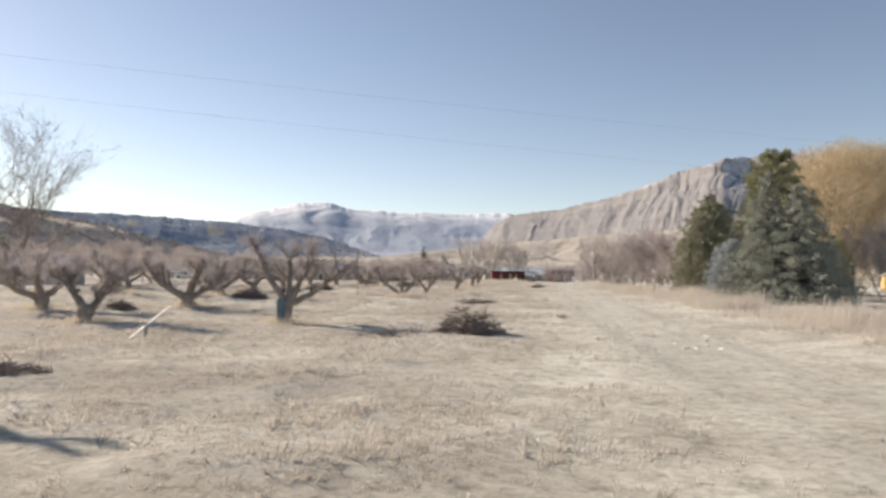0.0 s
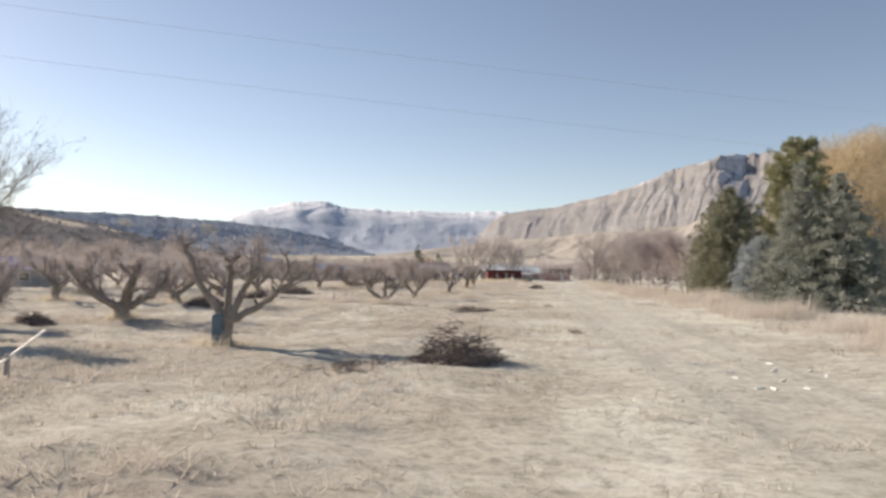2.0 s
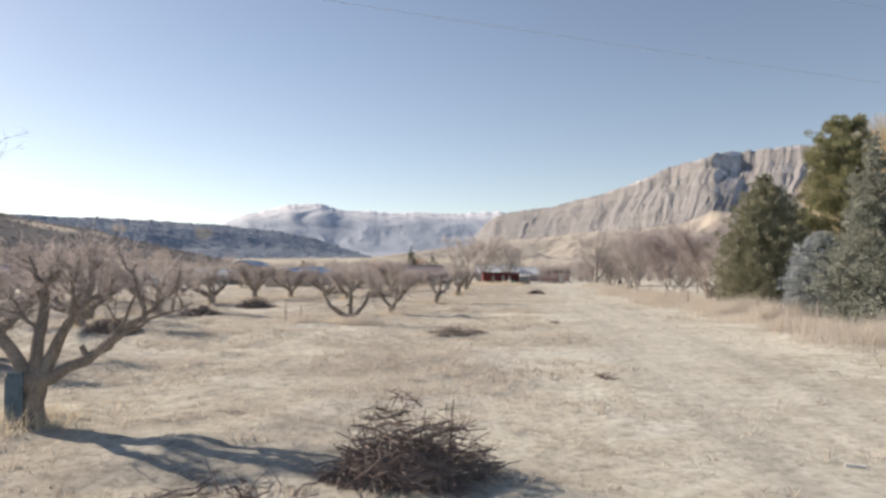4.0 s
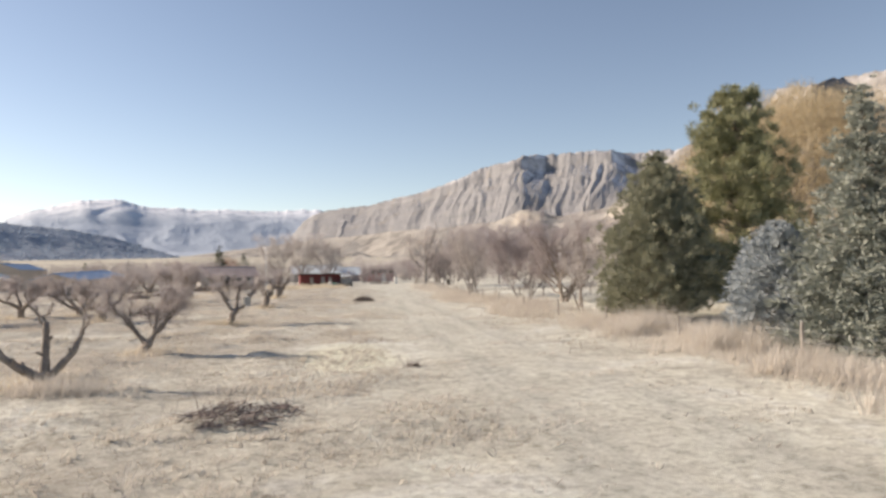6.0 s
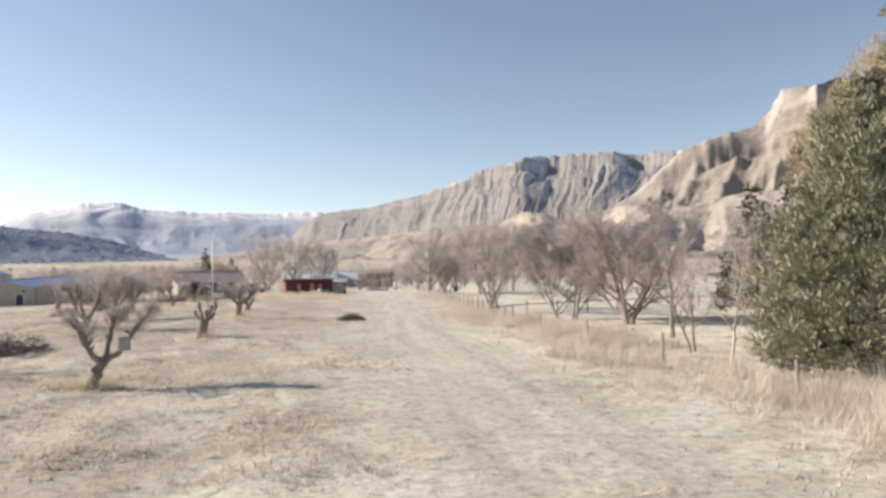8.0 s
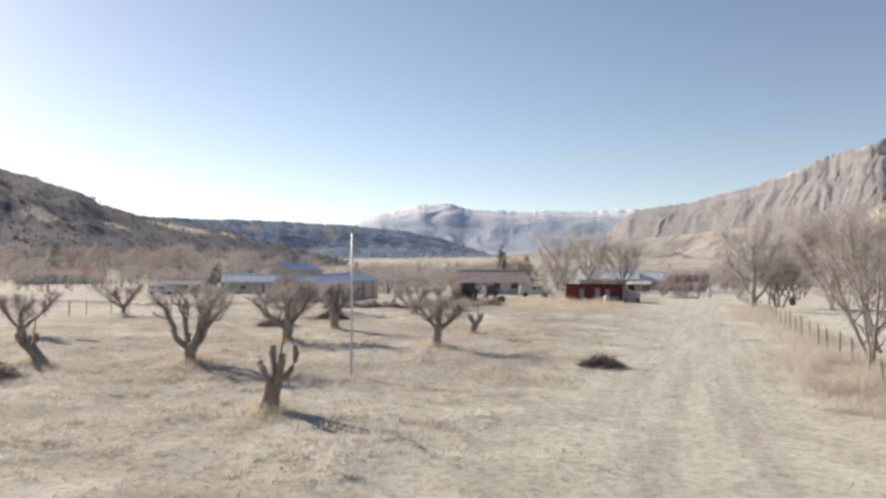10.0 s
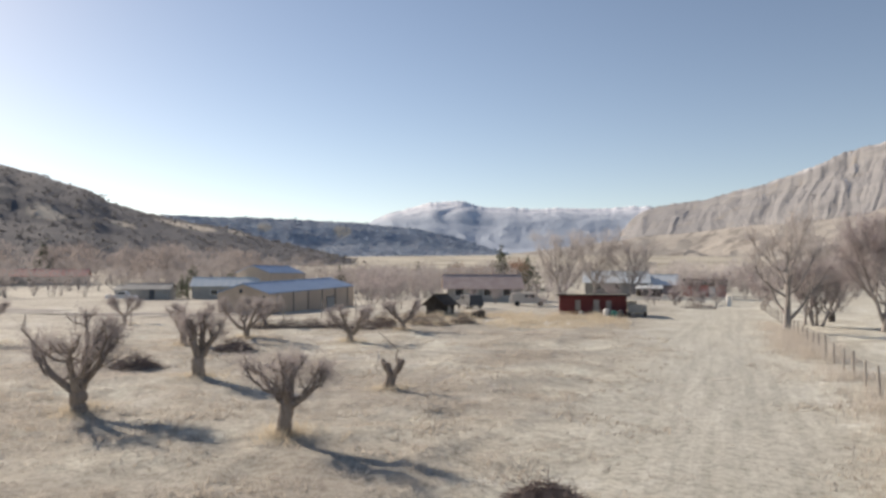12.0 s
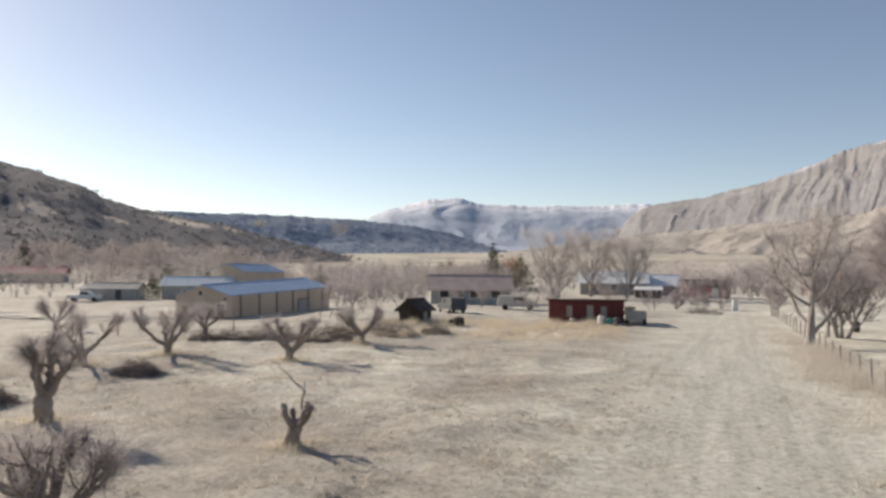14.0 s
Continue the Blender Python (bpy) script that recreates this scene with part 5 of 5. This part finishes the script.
opening(cabin2, "door", "front", 0, 1.4, 0, 1.5, 6, 5, PAINT_WHITE, WALL_GREY)
teal = gable_house("farmhouse", 15.2, 236.0, 0, 13, 9, 2.6, 2.2, WALL_GREY, ROOF_PALE, "grey farmhouse with a pale metal roof behind bare cottonwoods", over=0.5, ribs=10)
for u in (-4, 0, 4):
    opening(teal, "window", "front", u, 1.3, 0.9, 2.0, 13, 9, GLASS, PAINT_WHITE)
wing = gable_house("outbuilding", 23.5, 238.0, 0, 9, 8, 2.2, 2.0, WALL_GREY, ROOF_PALE, "grey garage with a pale metal roof", over=0.5, ribs=8)
opening(wing, "door", "front", 0, 2.6, 0, 2.0, 9, 8, TRIM_DARK, PAINT_WHITE)
porch = gable_house("outbuilding", 21.0, 222.0, 0, 4.5, 3.5, 1.6, 0.5, WALL_DARK, ROOF_PALE, "small dark shed with a pale metal roof")
opening(porch, "door", "front", 0, 0.9, 0, 1.5, 4.5, 3.5, TRIM_DARK, WALL_GREY)
brick = gable_house("outbuilding", 32.0, 226.0, -10, 8, 6, 2.4, 1.0, ROOF_ROSE, WALL_DARK, "dull red shed at the end of the lane")
opening(brick, "door", "front", 1.5, 1.2, 0, 2.0, 8, 6, PAINT_WHITE, WALL_DARK)
loft = gable_house("garden_shed", -5.6, 151.6, 75, 2.6, 2.0, 1.5, 0.8, WALL_DARK, WALL_DARK, "small dark wooden garden shed")
opening(loft, "door", "front", 0, 0.8, 0, 1.4, 2.6, 2.0, WALL_GREY, WALL_DARK)


def red_shed():
    L, W, H = 6.9, 2.6, 2.05
    x, y = 10.0, 155.6
    ob = thing("red_shed", x, y, gz(x, y), 4, "low barn-red board shed with three pale openings", "shed")
    n = 34
    body = Mesh()
    body.box(-L / 2 + 0.03, L / 2 - 0.03, -W / 2 + 0.03, W / 2 - 0.03, -0.3, H)
    wall = part("wall", body, PAINT_RED, ob)
    board = Mesh()
    board.box(0, L / n - 0.012, -W / 2, -W / 2 + 0.03, -0.2, H - 0.02)
    me = board.data("board")
    me.materials.append(PAINT_RED)
    for k in range(n):
        b = part("board", me, None, wall)
        b.location.x = -L / 2 + L * k / n
    roof = slab((-L / 2 - 0.25, -W / 2 - 0.3, H + 0.16), (L / 2 + 0.25, -W / 2 - 0.3, H + 0.16), (L / 2 + 0.25, W / 2 + 0.3, H + 0.05), (-L / 2 - 0.25, W / 2 + 0.3, H + 0.05), 0.12)
    part("roof", roof, WALL_DARK, ob, "dark flat roof")
    for u, w, z0, z1 in ((-1.55, 0.55, 0.55, 1.6), (0.35, 0.6, 0.1, 1.65), (1.6, 0.55, 0.5, 1.55)):
        opening(ob, "door" if z0 < 0.3 else "window", "front", u, w, z0, z1, L, W, WOOD_GREY, PAINT_RED)


red_shed()


# ---- vehicles and yard things ----
def wheel(parent, x, y, r=0.34):
    t = Mesh()
    a = np.linspace(0, 2 * np.pi, 17)[:-1]
    for s0, s1, rr, mat, nm in ((-0.11, 0.11, r, RUBBER, "tyre"),):
        v = [(x + rr * math.cos(k), y + s, r + rr * math.sin(k)) for s in (s0, s1) for k in a]
        t.v.append(np.array(v))
        t.n = 32
        t.f += [np.array([[k, (k + 1) % 16, 16 + (k + 1) % 16, 16 + k] for k in range(16)]), np.array([list(range(15, -1, -1)), list(range(16, 32))])]
    ob = part("wheel", t, RUBBER, parent)
    rim = Mesh()
    rim.tube([(x, y - 0.125, r), (x, y + 0.125, r)], [r * 0.55, r * 0.55], 12)
    part("rim", rim, STEEL, ob)


def pickup(x, y, rz, paint, label, van=False):
    ob = thing("pickup_truck" if not van else "van", x, y, gz(x, y), rz, label, "vehicle")
    L, W = 5.0, 1.85
    def hull(prof, w0, w1):
        me = Mesh()
        n = len(prof)
        v = [(px, -w0 / 2, pz) for px, pz in prof] + [(px, w1 / 2, pz) for px, pz in prof]
        me.v.append(np.array(v))
        me.n = 2 * n
        me.f += [np.array([list(range(n - 1, -1, -1)), list(range(n, 2 * n))]), np.array([[k, (k + 1) % n, n + (k + 1) % n, n + k] for k in range(n)])]
        return me
    part("body", hull([(-2.5, 0.4), (2.45, 0.4), (2.5, 0.75), (2.35, 1.0), (-2.5, 1.05)], W, W), paint, ob)
    roof = [(-2.4, 1.05), (1.4, 1.0), (0.9, 1.65), (0.5, 1.75), (-2.3, 1.75)] if van else [(-0.7, 1.05), (1.4, 1.0), (0.85, 1.6), (0.4, 1.7), (-0.55, 1.7)]
    part("cab", hull(roof, W * 0.9, W * 0.9), paint, ob)
    win = Mesh()
    win.box(-0.5, 0.75, -W * 0.45 - 0.01, -W * 0.45 + 0.02, 1.15, 1.55)
    part("side_window", win, GLASS, ob)
    win2 = Mesh()
    win2.box(-0.5, 0.75, W * 0.45 - 0.02, W * 0.45 + 0.01, 1.15, 1.55)
    part("side_window", win2, GLASS, ob)
    bump = Mesh()
    bump.box(2.45, 2.62, -W / 2, W / 2, 0.38, 0.6)
    part("bumper", bump, STEEL, ob)
    for wx in (-1.55, 1.55):
        for wy in (-W / 2 + 0.08, W / 2 - 0.08):
            wheel(ob, wx, wy)


pickup(1.6, 175.2, 8, CREAM, "cream pickup truck with a cap parked on dry grass", van=True)
pickup(-71.5, 189.0, 25, CAR_PAINT, "white pickup truck by the grey sheds")
pickup(-5.0, 166.0, 120, TRIM_DARK, "dark car parked behind the garden shed", van=True)


def trailer(x, y, rz):
    ob = thing("utility_trailer", x, y, gz(x, y), rz, "small pale utility trailer with grey sides", "trailer")
    for nm, b, m in (("bed", (-1.2, 1.2, -0.7, 0.7, 0.45, 0.55), WOOD_GREY), ("side_panel", (-1.2, 1.2, -0.72, -0.68, 0.55, 1.15), WALL_GREY), ("side_panel", (-1.2, 1.2, 0.68, 0.72, 0.55, 1.15), WALL_GREY),
                     ("tailgate", (1.2, 1.24, -0.7, 0.7, 0.55, 1.25), WALL_GREY), ("front_panel", (-1.24, -1.2, -0.7, 0.7, 0.55, 1.35), WALL_GREY), ("drawbar", (-2.2, -1.2, -0.05, 0.05, 0.42, 0.5), STEEL)):
        me = Mesh()
        me.box(*b)
        part(nm, me, m, ob)
    wheel(ob, 0, -0.8, 0.3)
    wheel(ob, 0, 0.8, 0.3)


trailer(14.5, 153.4, 75)


def bale_stack(x, y, rz):
    """Straw bales stacked against the end of the shed."""
    ob = thing("straw_bale_stack", x, y, gz(x, y), rz, "weathered straw bales stacked beside the red shed", "straw bales")
    bale = Mesh()
    n = 10
    for k in range(n):
        bale.box(-0.5 + k / n, -0.5 + (k + 0.92) / n, -0.24 - 0.02 * (k % 2), 0.24 + 0.015 * (k % 3), 0.0, 0.37 + 0.012 * ((k * 3) % 4))
    me = bale.data("bale")
    me.materials.append(STRAW)
    for row in range(4):
        for col in range(2 if row < 3 else 1):
            b = part("bale", me, None, ob)
            b.location = (-0.52 + 1.04 * col + 0.1 * (row % 2), 0.04 * (row % 3), 0.385 * row)
            b.rotation_euler = (0, 0, radians(4 * ((row + col) % 3) - 4))


bale_stack(14.6, 157.0, 4)


def barrel(x, y, r, h, mat, label, name="barrel"):
    ob = thing(name, x, y, gz(x, y), 0, label, "barrel")
    me = Mesh()
    me.tube([(0, 0, -0.05), (0, 0, 0.03), (0, 0, h * 0.33), (0, 0, h * 0.36), (0, 0, h * 0.66), (0, 0, h * 0.69), (0, 0, h)], [r, r, r, r * 1.05, r, r * 1.05, r], 14)
    part("drum", me, mat, ob, smooth=False)
    lid = Mesh()
    lid.tube([(0, 0, h), (0, 0, h + 0.04)], [r * 0.96, r * 0.9], 14)
    part("lid", lid, mat, ob)


barrel(11.4, 151.6, 0.30, 0.75, PAINT_WHITE, "white plastic barrel by the red shed")
barrel(12.1, 151.3, 0.34, 0.6, TEAL, "teal plastic barrel by the red shed")
barrel(12.8, 151.8, 0.30, 0.7, TRIM_DARK, "dark steel barrel by the red shed")
barrel(8.9, 152.4, 0.28, 0.45, WALL_GREY, "grey bucket by the red shed")
barrel(-0.8, 148.2, 0.45, 0.7, WALL_DARK, "dark rusty barrel among dry weeds")
barrel(-1.5, 148.6, 0.35, 0.5, WALL_DARK, "dark rusty barrel among dry weeds")
barrel(32.2, 152.2, 0.3, 0.8, WALL_DARK, "dark barrel in the pasture")


def plank(x, y, rz, length, tilt, w, mat, label, lift=0.0, name="plank"):
    ob = thing(name, x, y, gz(x, y) + lift, rz, label, "plank")
    me = Mesh()
    me.box(-0.02, 0.02, -w / 2, w / 2, -0.1, length)
    o = part("board", me, mat, ob)
    o.rotation_euler = (0, radians(tilt), 0)
    return ob


lean = plank(-10.5, 27.2, 35, 1.35, 50, 0.11, PAINT_WHITE, "white painted board leaning on a stub in dry grass")
prop = Mesh()
prop.tube([(0.38, 0.02, -0.2), (0.40, 0.02, 0.42)], [0.06, 0.05], 7)
part("prop", prop, WOOD_GREY, lean)
plank(-0.7, 114.0, 0, 0.55, 0, 0.12, PAINT_WHITE, "white marker stake in the grass", name="marker_stake")
for sx, sy, sh in ((-7.55, 51.0, 0.85), (-6.95, 51.3, 0.75)):
    stake = thing("garden_stake", sx, sy, gz(sx, sy), 0, "thin grey wooden stake standing in dry grass", "stake", "stakes in the orchard")
    rod = Mesh()
    rod.tube([(0, 0, -0.25), (0.012, 0.0, 0.5 * sh), (0.0, 0.015, sh)], [0.03, 0.027, 0.022], 6)
    part("rod", rod, WOOD_GREY, stake)
rngw = np.random.default_rng(5)
for k in range(11):
    wx, wy = 5.6 + rngw.normal(0, 1.0), 28.6 + rngw.normal(0, 1.2)
    plank(wx, wy, rngw.uniform(0, 180), rngw.uniform(0.04, 0.16), 88, 0.04, PAINT_WHITE, "pale splintered wood chip on the lane", 0.015, "wood_chip")
for k in range(7):
    wx, wy = 4 + rngw.normal(0, 3.0), 142 + rngw.normal(0, 2)
    plank(wx, wy, rngw.uniform(0, 180), rngw.uniform(0.4, 1.0), 80, 0.2, PAINT_WHITE, "pale scrap board among dry weeds", 0.08, "scrap_board")


def hanging_box(x, y, z):
    """A sheet-metal trap on a cord under a limb."""
    ob = thing("insect_trap", x, y, z, 20, "grey sheet trap hanging from an apple limb", "trap")
    me = Mesh()
    me.box(-0.15, 0.15, -0.12, 0.12, -0.2, 0.2)
    part("box", me, WALL_GREY, ob)
    c = Mesh()
    c.tube([(0, 0, 0.2), (0.02, 0, 0.55)], [0.008, 0.008], 4)
    part("cord", c, WIRE, ob)


hanging_box(-0.6, 69.2, gz(-0.6, 69.2) + 1.2)


# ---- poles, wires and fences ----
def pole(x, y, h, r, mat, label, arm=False, name="utility_pole"):
    ob = thing(name, x, y, gz(x, y), 0, label, "pole")
    me = Mesh()
    me.tube([(0, 0, -0.4), (0, 0, h * 0.5), (0, 0, h)], [r, r * 0.9, r * 0.8], 9)
    part("shaft", me, mat, ob, smooth=True)
    if arm:
        a = Mesh()
        a.box(-0.9, 0.9, -0.06, 0.06, h - 0.55, h - 0.42)
        part("crossarm", a, WOOD_GREY, ob)
        for s in (-0.8, 0.8):
            i = Mesh()
            i.tube([(s, 0, h - 0.42), (s, 0, h - 0.3), (s, 0, h - 0.22)], [0.04, 0.06, 0.03], 8)
            part("insulator", i, TRIM_DARK, ob)
    return ob


pole(0.5, 88.7, 4.8, 0.04, STEEL, "slender pale steel pole in the orchard")
pole(-20.25, 23.95, 7.8, 0.12, WOOD_GREY, "weathered wooden utility pole with a crossarm", arm=True)
pole(60.0, 53.2, 8.6, 0.13, WOOD_GREY, "weathered wooden utility pole with a crossarm", arm=True)


def cable(a, b, sag, label):
    t = np.linspace(0, 1, 40)[:, None]
    pts = np.array(a) + (np.array(b) - np.array(a)) * t - np.array([0, 0, 1]) * 4 * sag * t * (1 - t)
    me = Mesh()
    me.tube(pts, np.full(40, 0.003), 5)
    tagged(part("overhead_cable", me, WIRE), label, "cable")


cable((-19.45, 23.95, 7.5), (60.8, 53.2, 9.2), 0.8, "thin dark overhead cable across the sky")
cable((-20.25, 23.95, 6.7), (60.0, 53.2, 7.0), 0.8, "thin dark overhead cable across the sky")


def fence(path, step, h, label, mat, wires=3, seed=0, rail=False):
    rng = np.random.default_rng(seed)
    path = np.array(path, float)
    seg = np.r_[0, np.cumsum(np.hypot(*np.diff(path, axis=0).T))]
    ds = np.arange(0, seg[-1], step)
    xs, ys = np.interp(ds, seg, path[:, 0]), np.interp(ds, seg, path[:, 1])
    ob = thing("wire_fence", xs[0], ys[0], 0, 0, label, "fence")
    tops = []
    for x, y in zip(xs, ys):
        z = gz(x, y)
        hh = h * rng.uniform(0.85, 1.1)
        lx, ly = rng.normal(0, 0.05, 2)
        me = Mesh()
        me.tube([(x - xs[0], y - ys[0], z - 0.3), (x - xs[0] + lx * 0.5, y - ys[0] + ly * 0.5, z + hh * 0.5), (x - xs[0] + lx, y - ys[0] + ly, z + hh)], [0.055, 0.05, 0.045], 7)
        part("post", me, mat, ob)
        tops.append((x - xs[0], y - ys[0], z, hh))
    for k in range(wires):
        f = 0.3 + 0.6 * k / max(1, wires - 1)
        me = Mesh()
        me.tube([(a, b, c + h * 0.9 * f) for a, b, c, d in tops], np.full(len(tops), 0.003), 4)
        part("wire", me, WIRE, ob)
    if rail:
        for (a, b, c, d), (e, f, g, i) in zip(tops[:-1], tops[1:]):
            me = Mesh()
            me.tube([(a, b, c + h * 0.75), (e, f, g + h * 0.75)], [0.045, 0.04], 6)
            part("rail", me, mat, ob)


fence([(float(fence_x(y)), y) for y in (36, 51, 70, 86)], 6.5, 0.95, "old wire fence with grey wooden posts in tall grass", WOOD_GREY, 3, 1)
fence([(float(fence_x(y)), y) for y in (86.5, 97, 109, 134, 165, 178)], 2.6, 1.15, "wire fence with grey wooden posts along the lane", WOOD_GREY, 3, 2)
fence([(17.5, 90.5), (24, 93), (40, 97), (60, 100)], 2.8, 1.1, "low wooden rail fence across the pasture", WOOD_GREY, 1, 3, rail=True)
fence([(-60, 128), (-32, 132), (-20, 138), (-12, 152)], 4.5, 1.7, "field fence with tall dark wooden posts", WOOD_GREY, 3, 4)
fence([(-44, 96), (-38, 120), (-36, 128)], 4.5, 1.4, "field fence with dark wooden posts", WOOD_GREY, 2, 5)
fence([(17.0, 47.8), (21.0, 46.6), (27, 46)], 1.9, 0.9, "low wooden rail fence under the spruces", WOOD_GREY, 0, 6, rail=True)


def gatepost(x, y):
    ob = thing("gatepost", x, y, gz(x, y), 0, "white painted gatepost at the end of the lane", "post")
    me = Mesh()
    me.box(-0.28, 0.28, -0.28, 0.28, -0.2, 1.3)
    part("shaft", me, PAINT_WHITE, ob)
    me = Mesh()
    me.box(-0.36, 0.36, -0.36, 0.36, 1.3, 1.42)
    part("cap", me, PAINT_WHITE, ob)


gatepost(28.6, 182.5)


def bird_feeder(x, y):
    ob = thing("bird_feeder", x, y, gz(x, y), 0, "weathered yellow bird house on a thin post", "bird house")
    for nm, pts, rad, mat in (("post", [(0, 0, -0.3), (0, 0, 1.0)], [0.03, 0.03], WOOD_GREY), ("body", [(0, 0, 0.85), (0, 0, 1.05), (0, 0, 1.5), (0, 0, 1.75)], [0.16, 0.3, 0.26, 0.2], YELLOW), ("roof", [(0, 0, 1.75), (0, 0, 1.82), (0, 0, 2.0)], [0.3, 0.28, 0.03], WOOD_GREY)):
        me = Mesh()
        me.tube(pts, rad, 10)
        part(nm, me, mat, ob)


bird_feeder(24.6, 50.8)
green = gable_house("garden_shed", 29.0, 48.0, 80, 4.0, 3.0, 2.0, 0.8, YELLOW, TEAL, "small yellow shed with a green roof behind the spruces")
opening(green, "door", "left", 0, 0.9, 0, 1.8, 4.0, 3.0, TRIM_DARK, PAINT_WHITE)


# ---- grass ----
def grass(name, label, mat, xy, height, blades, width, seed, spread=0.12, bend_out=0.5, uneven=0.5):
    rng = np.random.default_rng(seed)
    x, y = xy[:, 0], xy[:, 1]
    z = ground_z(x, y)
    n = len(x)
    me = Mesh()
    hs = height * rng.uniform(0.5, 1.25, n) * np.clip(0.75 + uneven * fbm(x / 1.7, y / 1.7, 91, 3), 0.25, 1.6)
    for k in range(blades):
        o = rng.normal(0, spread, (n, 2))
        a = np.stack([x + o[:, 0], y + o[:, 1], z - 0.03], -1)
        t = rng.normal(0, bend_out, (n, 2)) + [0.12, -0.05]
        b = a + np.stack([t[:, 0] * hs, t[:, 1] * hs, hs * rng.uniform(0.6, 1.1, n)], -1)
        me.spikes(a, b, width, flat=True)
    tagged(part(name, me, mat), label, "grass", kind="stuff")


rg = np.random.default_rng(77)


def scatter(n, x0, x1, y0, y1, keep):
    x, y = rg.uniform(x0, x1, n), rg.uniform(y0, y1, n)
    k = keep(x, y) > rg.uniform(0, 1, n)
    return np.stack([x[k], y[k]], -1)


off_lane = lambda x, y: 1 - 0.75 * np.exp(-(((x - lane_x(y)) / 2.6) ** 2))
patchy = lambda x, y: np.clip(0.45 + 0.9 * fbm(x / 5, y / 5, 31, 3), 0, 1)
left_side = lambda x, y: np.clip((lane_x(y) - 1.5 - x) / 4, 0, 1)
near_field = lambda x, y: np.clip(1.35 * off_lane(x, y) - 0.35, 0.04, 1) * np.clip(0.30 + 1.3 * fbm(x / 2.6, y / 2.6, 33, 4), 0.02, 1)
grass("cropped_grass", "short pale dry grass tufts", GRASS_SHORT, scatter(48000, -14, 13, 9, 36, near_field), 0.10, 7, 0.014, 1, 0.045, 0.42, 1.2)
grass("cropped_grass", "short pale dry grass tufts", GRASS_SHORT, scatter(52000, -15, 17, 36, 80, near_field), 0.12, 5, 0.020, 9, 0.06, 0.42, 1.2)
grass("cropped_grass", "short pale dry grass tufts", GRASS_SHORT, scatter(50000, -18, 20, 80, 134, near_field), 0.14, 4, 0.027, 2, 0.08, 0.42, 1.2)
grass("rough_grass", "longer matted straw grass in ragged patches", GRASS_TALL, scatter(90000, -28, 8, 9, 135, lambda x, y: left_side(x, y) * np.clip(1.9 * fbm(x / 3.5, y / 3.5, 44, 4) + 0.05, 0, 1)), 0.22, 5, 0.014, 3, 0.10, 0.5)
grass("weed_tufts", "small dark brown dead weeds in the grass", BRUSH_WEED, scatter(2200, -16, 16, 12, 125, lambda x, y: np.clip(0.1 + 1.6 * fbm(x / 4, y / 4, 61, 3), 0, 1)), 0.09, 9, 0.014, 10, 0.07, 0.55)
strip = lambda x, y: np.clip(1.1 - np.abs((x - fence_x(y) + 0.3 + 1.6 * fbm(x / 9, y / 5, 95, 3)) / 2.3), 0, 1) * np.clip((112 - y) / 25, 0.4, 1) * np.clip(1.7 * patchy(x, y), 0.15, 1)
grass("tall_grass", "tall straw-coloured grass along the fence", GRASS_TALL, scatter(90000, 8, 26, 24, 150, strip), 0.72, 11, 0.0075, 4, 0.20, 0.40, 1.4)
clumps = scatter(1500, 9, 24, 26, 128, lambda x, y: strip(x, y) * np.clip((y - 30) / 20, 0.3, 1))
stand = np.repeat(clumps, 26, 0) + rg.normal(0, 0.26, (26 * len(clumps), 2))
grass("tall_grass", "thick golden clumps of tall grass along the fence", GRASS_TALL, stand, 0.95, 4, 0.009, 11, 0.06, 0.26, 0.8)
grass("pasture_grass", "pale dry grass of the pasture", GRASS_TALL, scatter(12000, 14, 60, 40, 130, lambda x, y: (x > fence_x(y) + 1.5) * 0.6), 0.16, 4, 0.013, 5, 0.14, 0.7)
grass("yard_weeds", "tall dry weeds round the red shed", STRAW_GOLD, scatter(9000, -9, 13, 136, 154, lambda x, y: patchy(x, y) * np.clip((y - 134 - 0.2 * x) / 6, 0.1, 1)), 0.62, 7, 0.014, 6, 0.25, 0.35, 1.2)
bases = np.array([(o.location.x, o.location.y) for o in scene.objects if o.name.split(".")[0] in ("apple_tree", "pollarded_stump")])
spots = np.repeat(bases, 120, 0)
ang, rad = rg.uniform(0, 2 * np.pi, len(spots)), np.abs(rg.normal(0, 0.62, len(spots)))
spots = spots + np.stack([rad * np.cos(ang), rad * np.sin(ang)], -1)
grass("tree_grass", "straw-coloured grass tufts round the orchard trunks", STRAW_GOLD, spots, 0.46, 6, 0.009, 7, 0.12, 0.4)

tussock = np.concatenate([rg.normal(0, 1, (n, 2)) * [w, 0.35] + [cx, cy] for cx, cy, n, w in ((-4.4, 50.5, 210, 0.48), (-6.75, 50.5, 75, 0.24), (-3.4, 57.3, 40, 0.3))])
grass("tree_grass", "thick dull straw bunch grass under the small apple trees", GRASS_TALL, tussock, 0.52, 9, 0.008, 12, 0.12, 0.42)

# wind-laid straw tussocks over the field
heart = scatter(3400, -22, 16, 19, 128, lambda x, y: (0.25 + 0.75 * left_side(x, y)) * np.clip(0.5 + 1.2 * fbm(x / 8, y / 8, 57, 2), 0.05, 1))
lay = np.repeat(heart, 13, 0) + rg.normal(0, 1, (13 * len(heart), 2)) * [0.42, 0.16]
grass("straw_tussocks", "pale bent straw tussocks over the orchard floor", GRASS_TALL, lay, 0.27, 5, 0.008, 8, 0.07, 0.75)
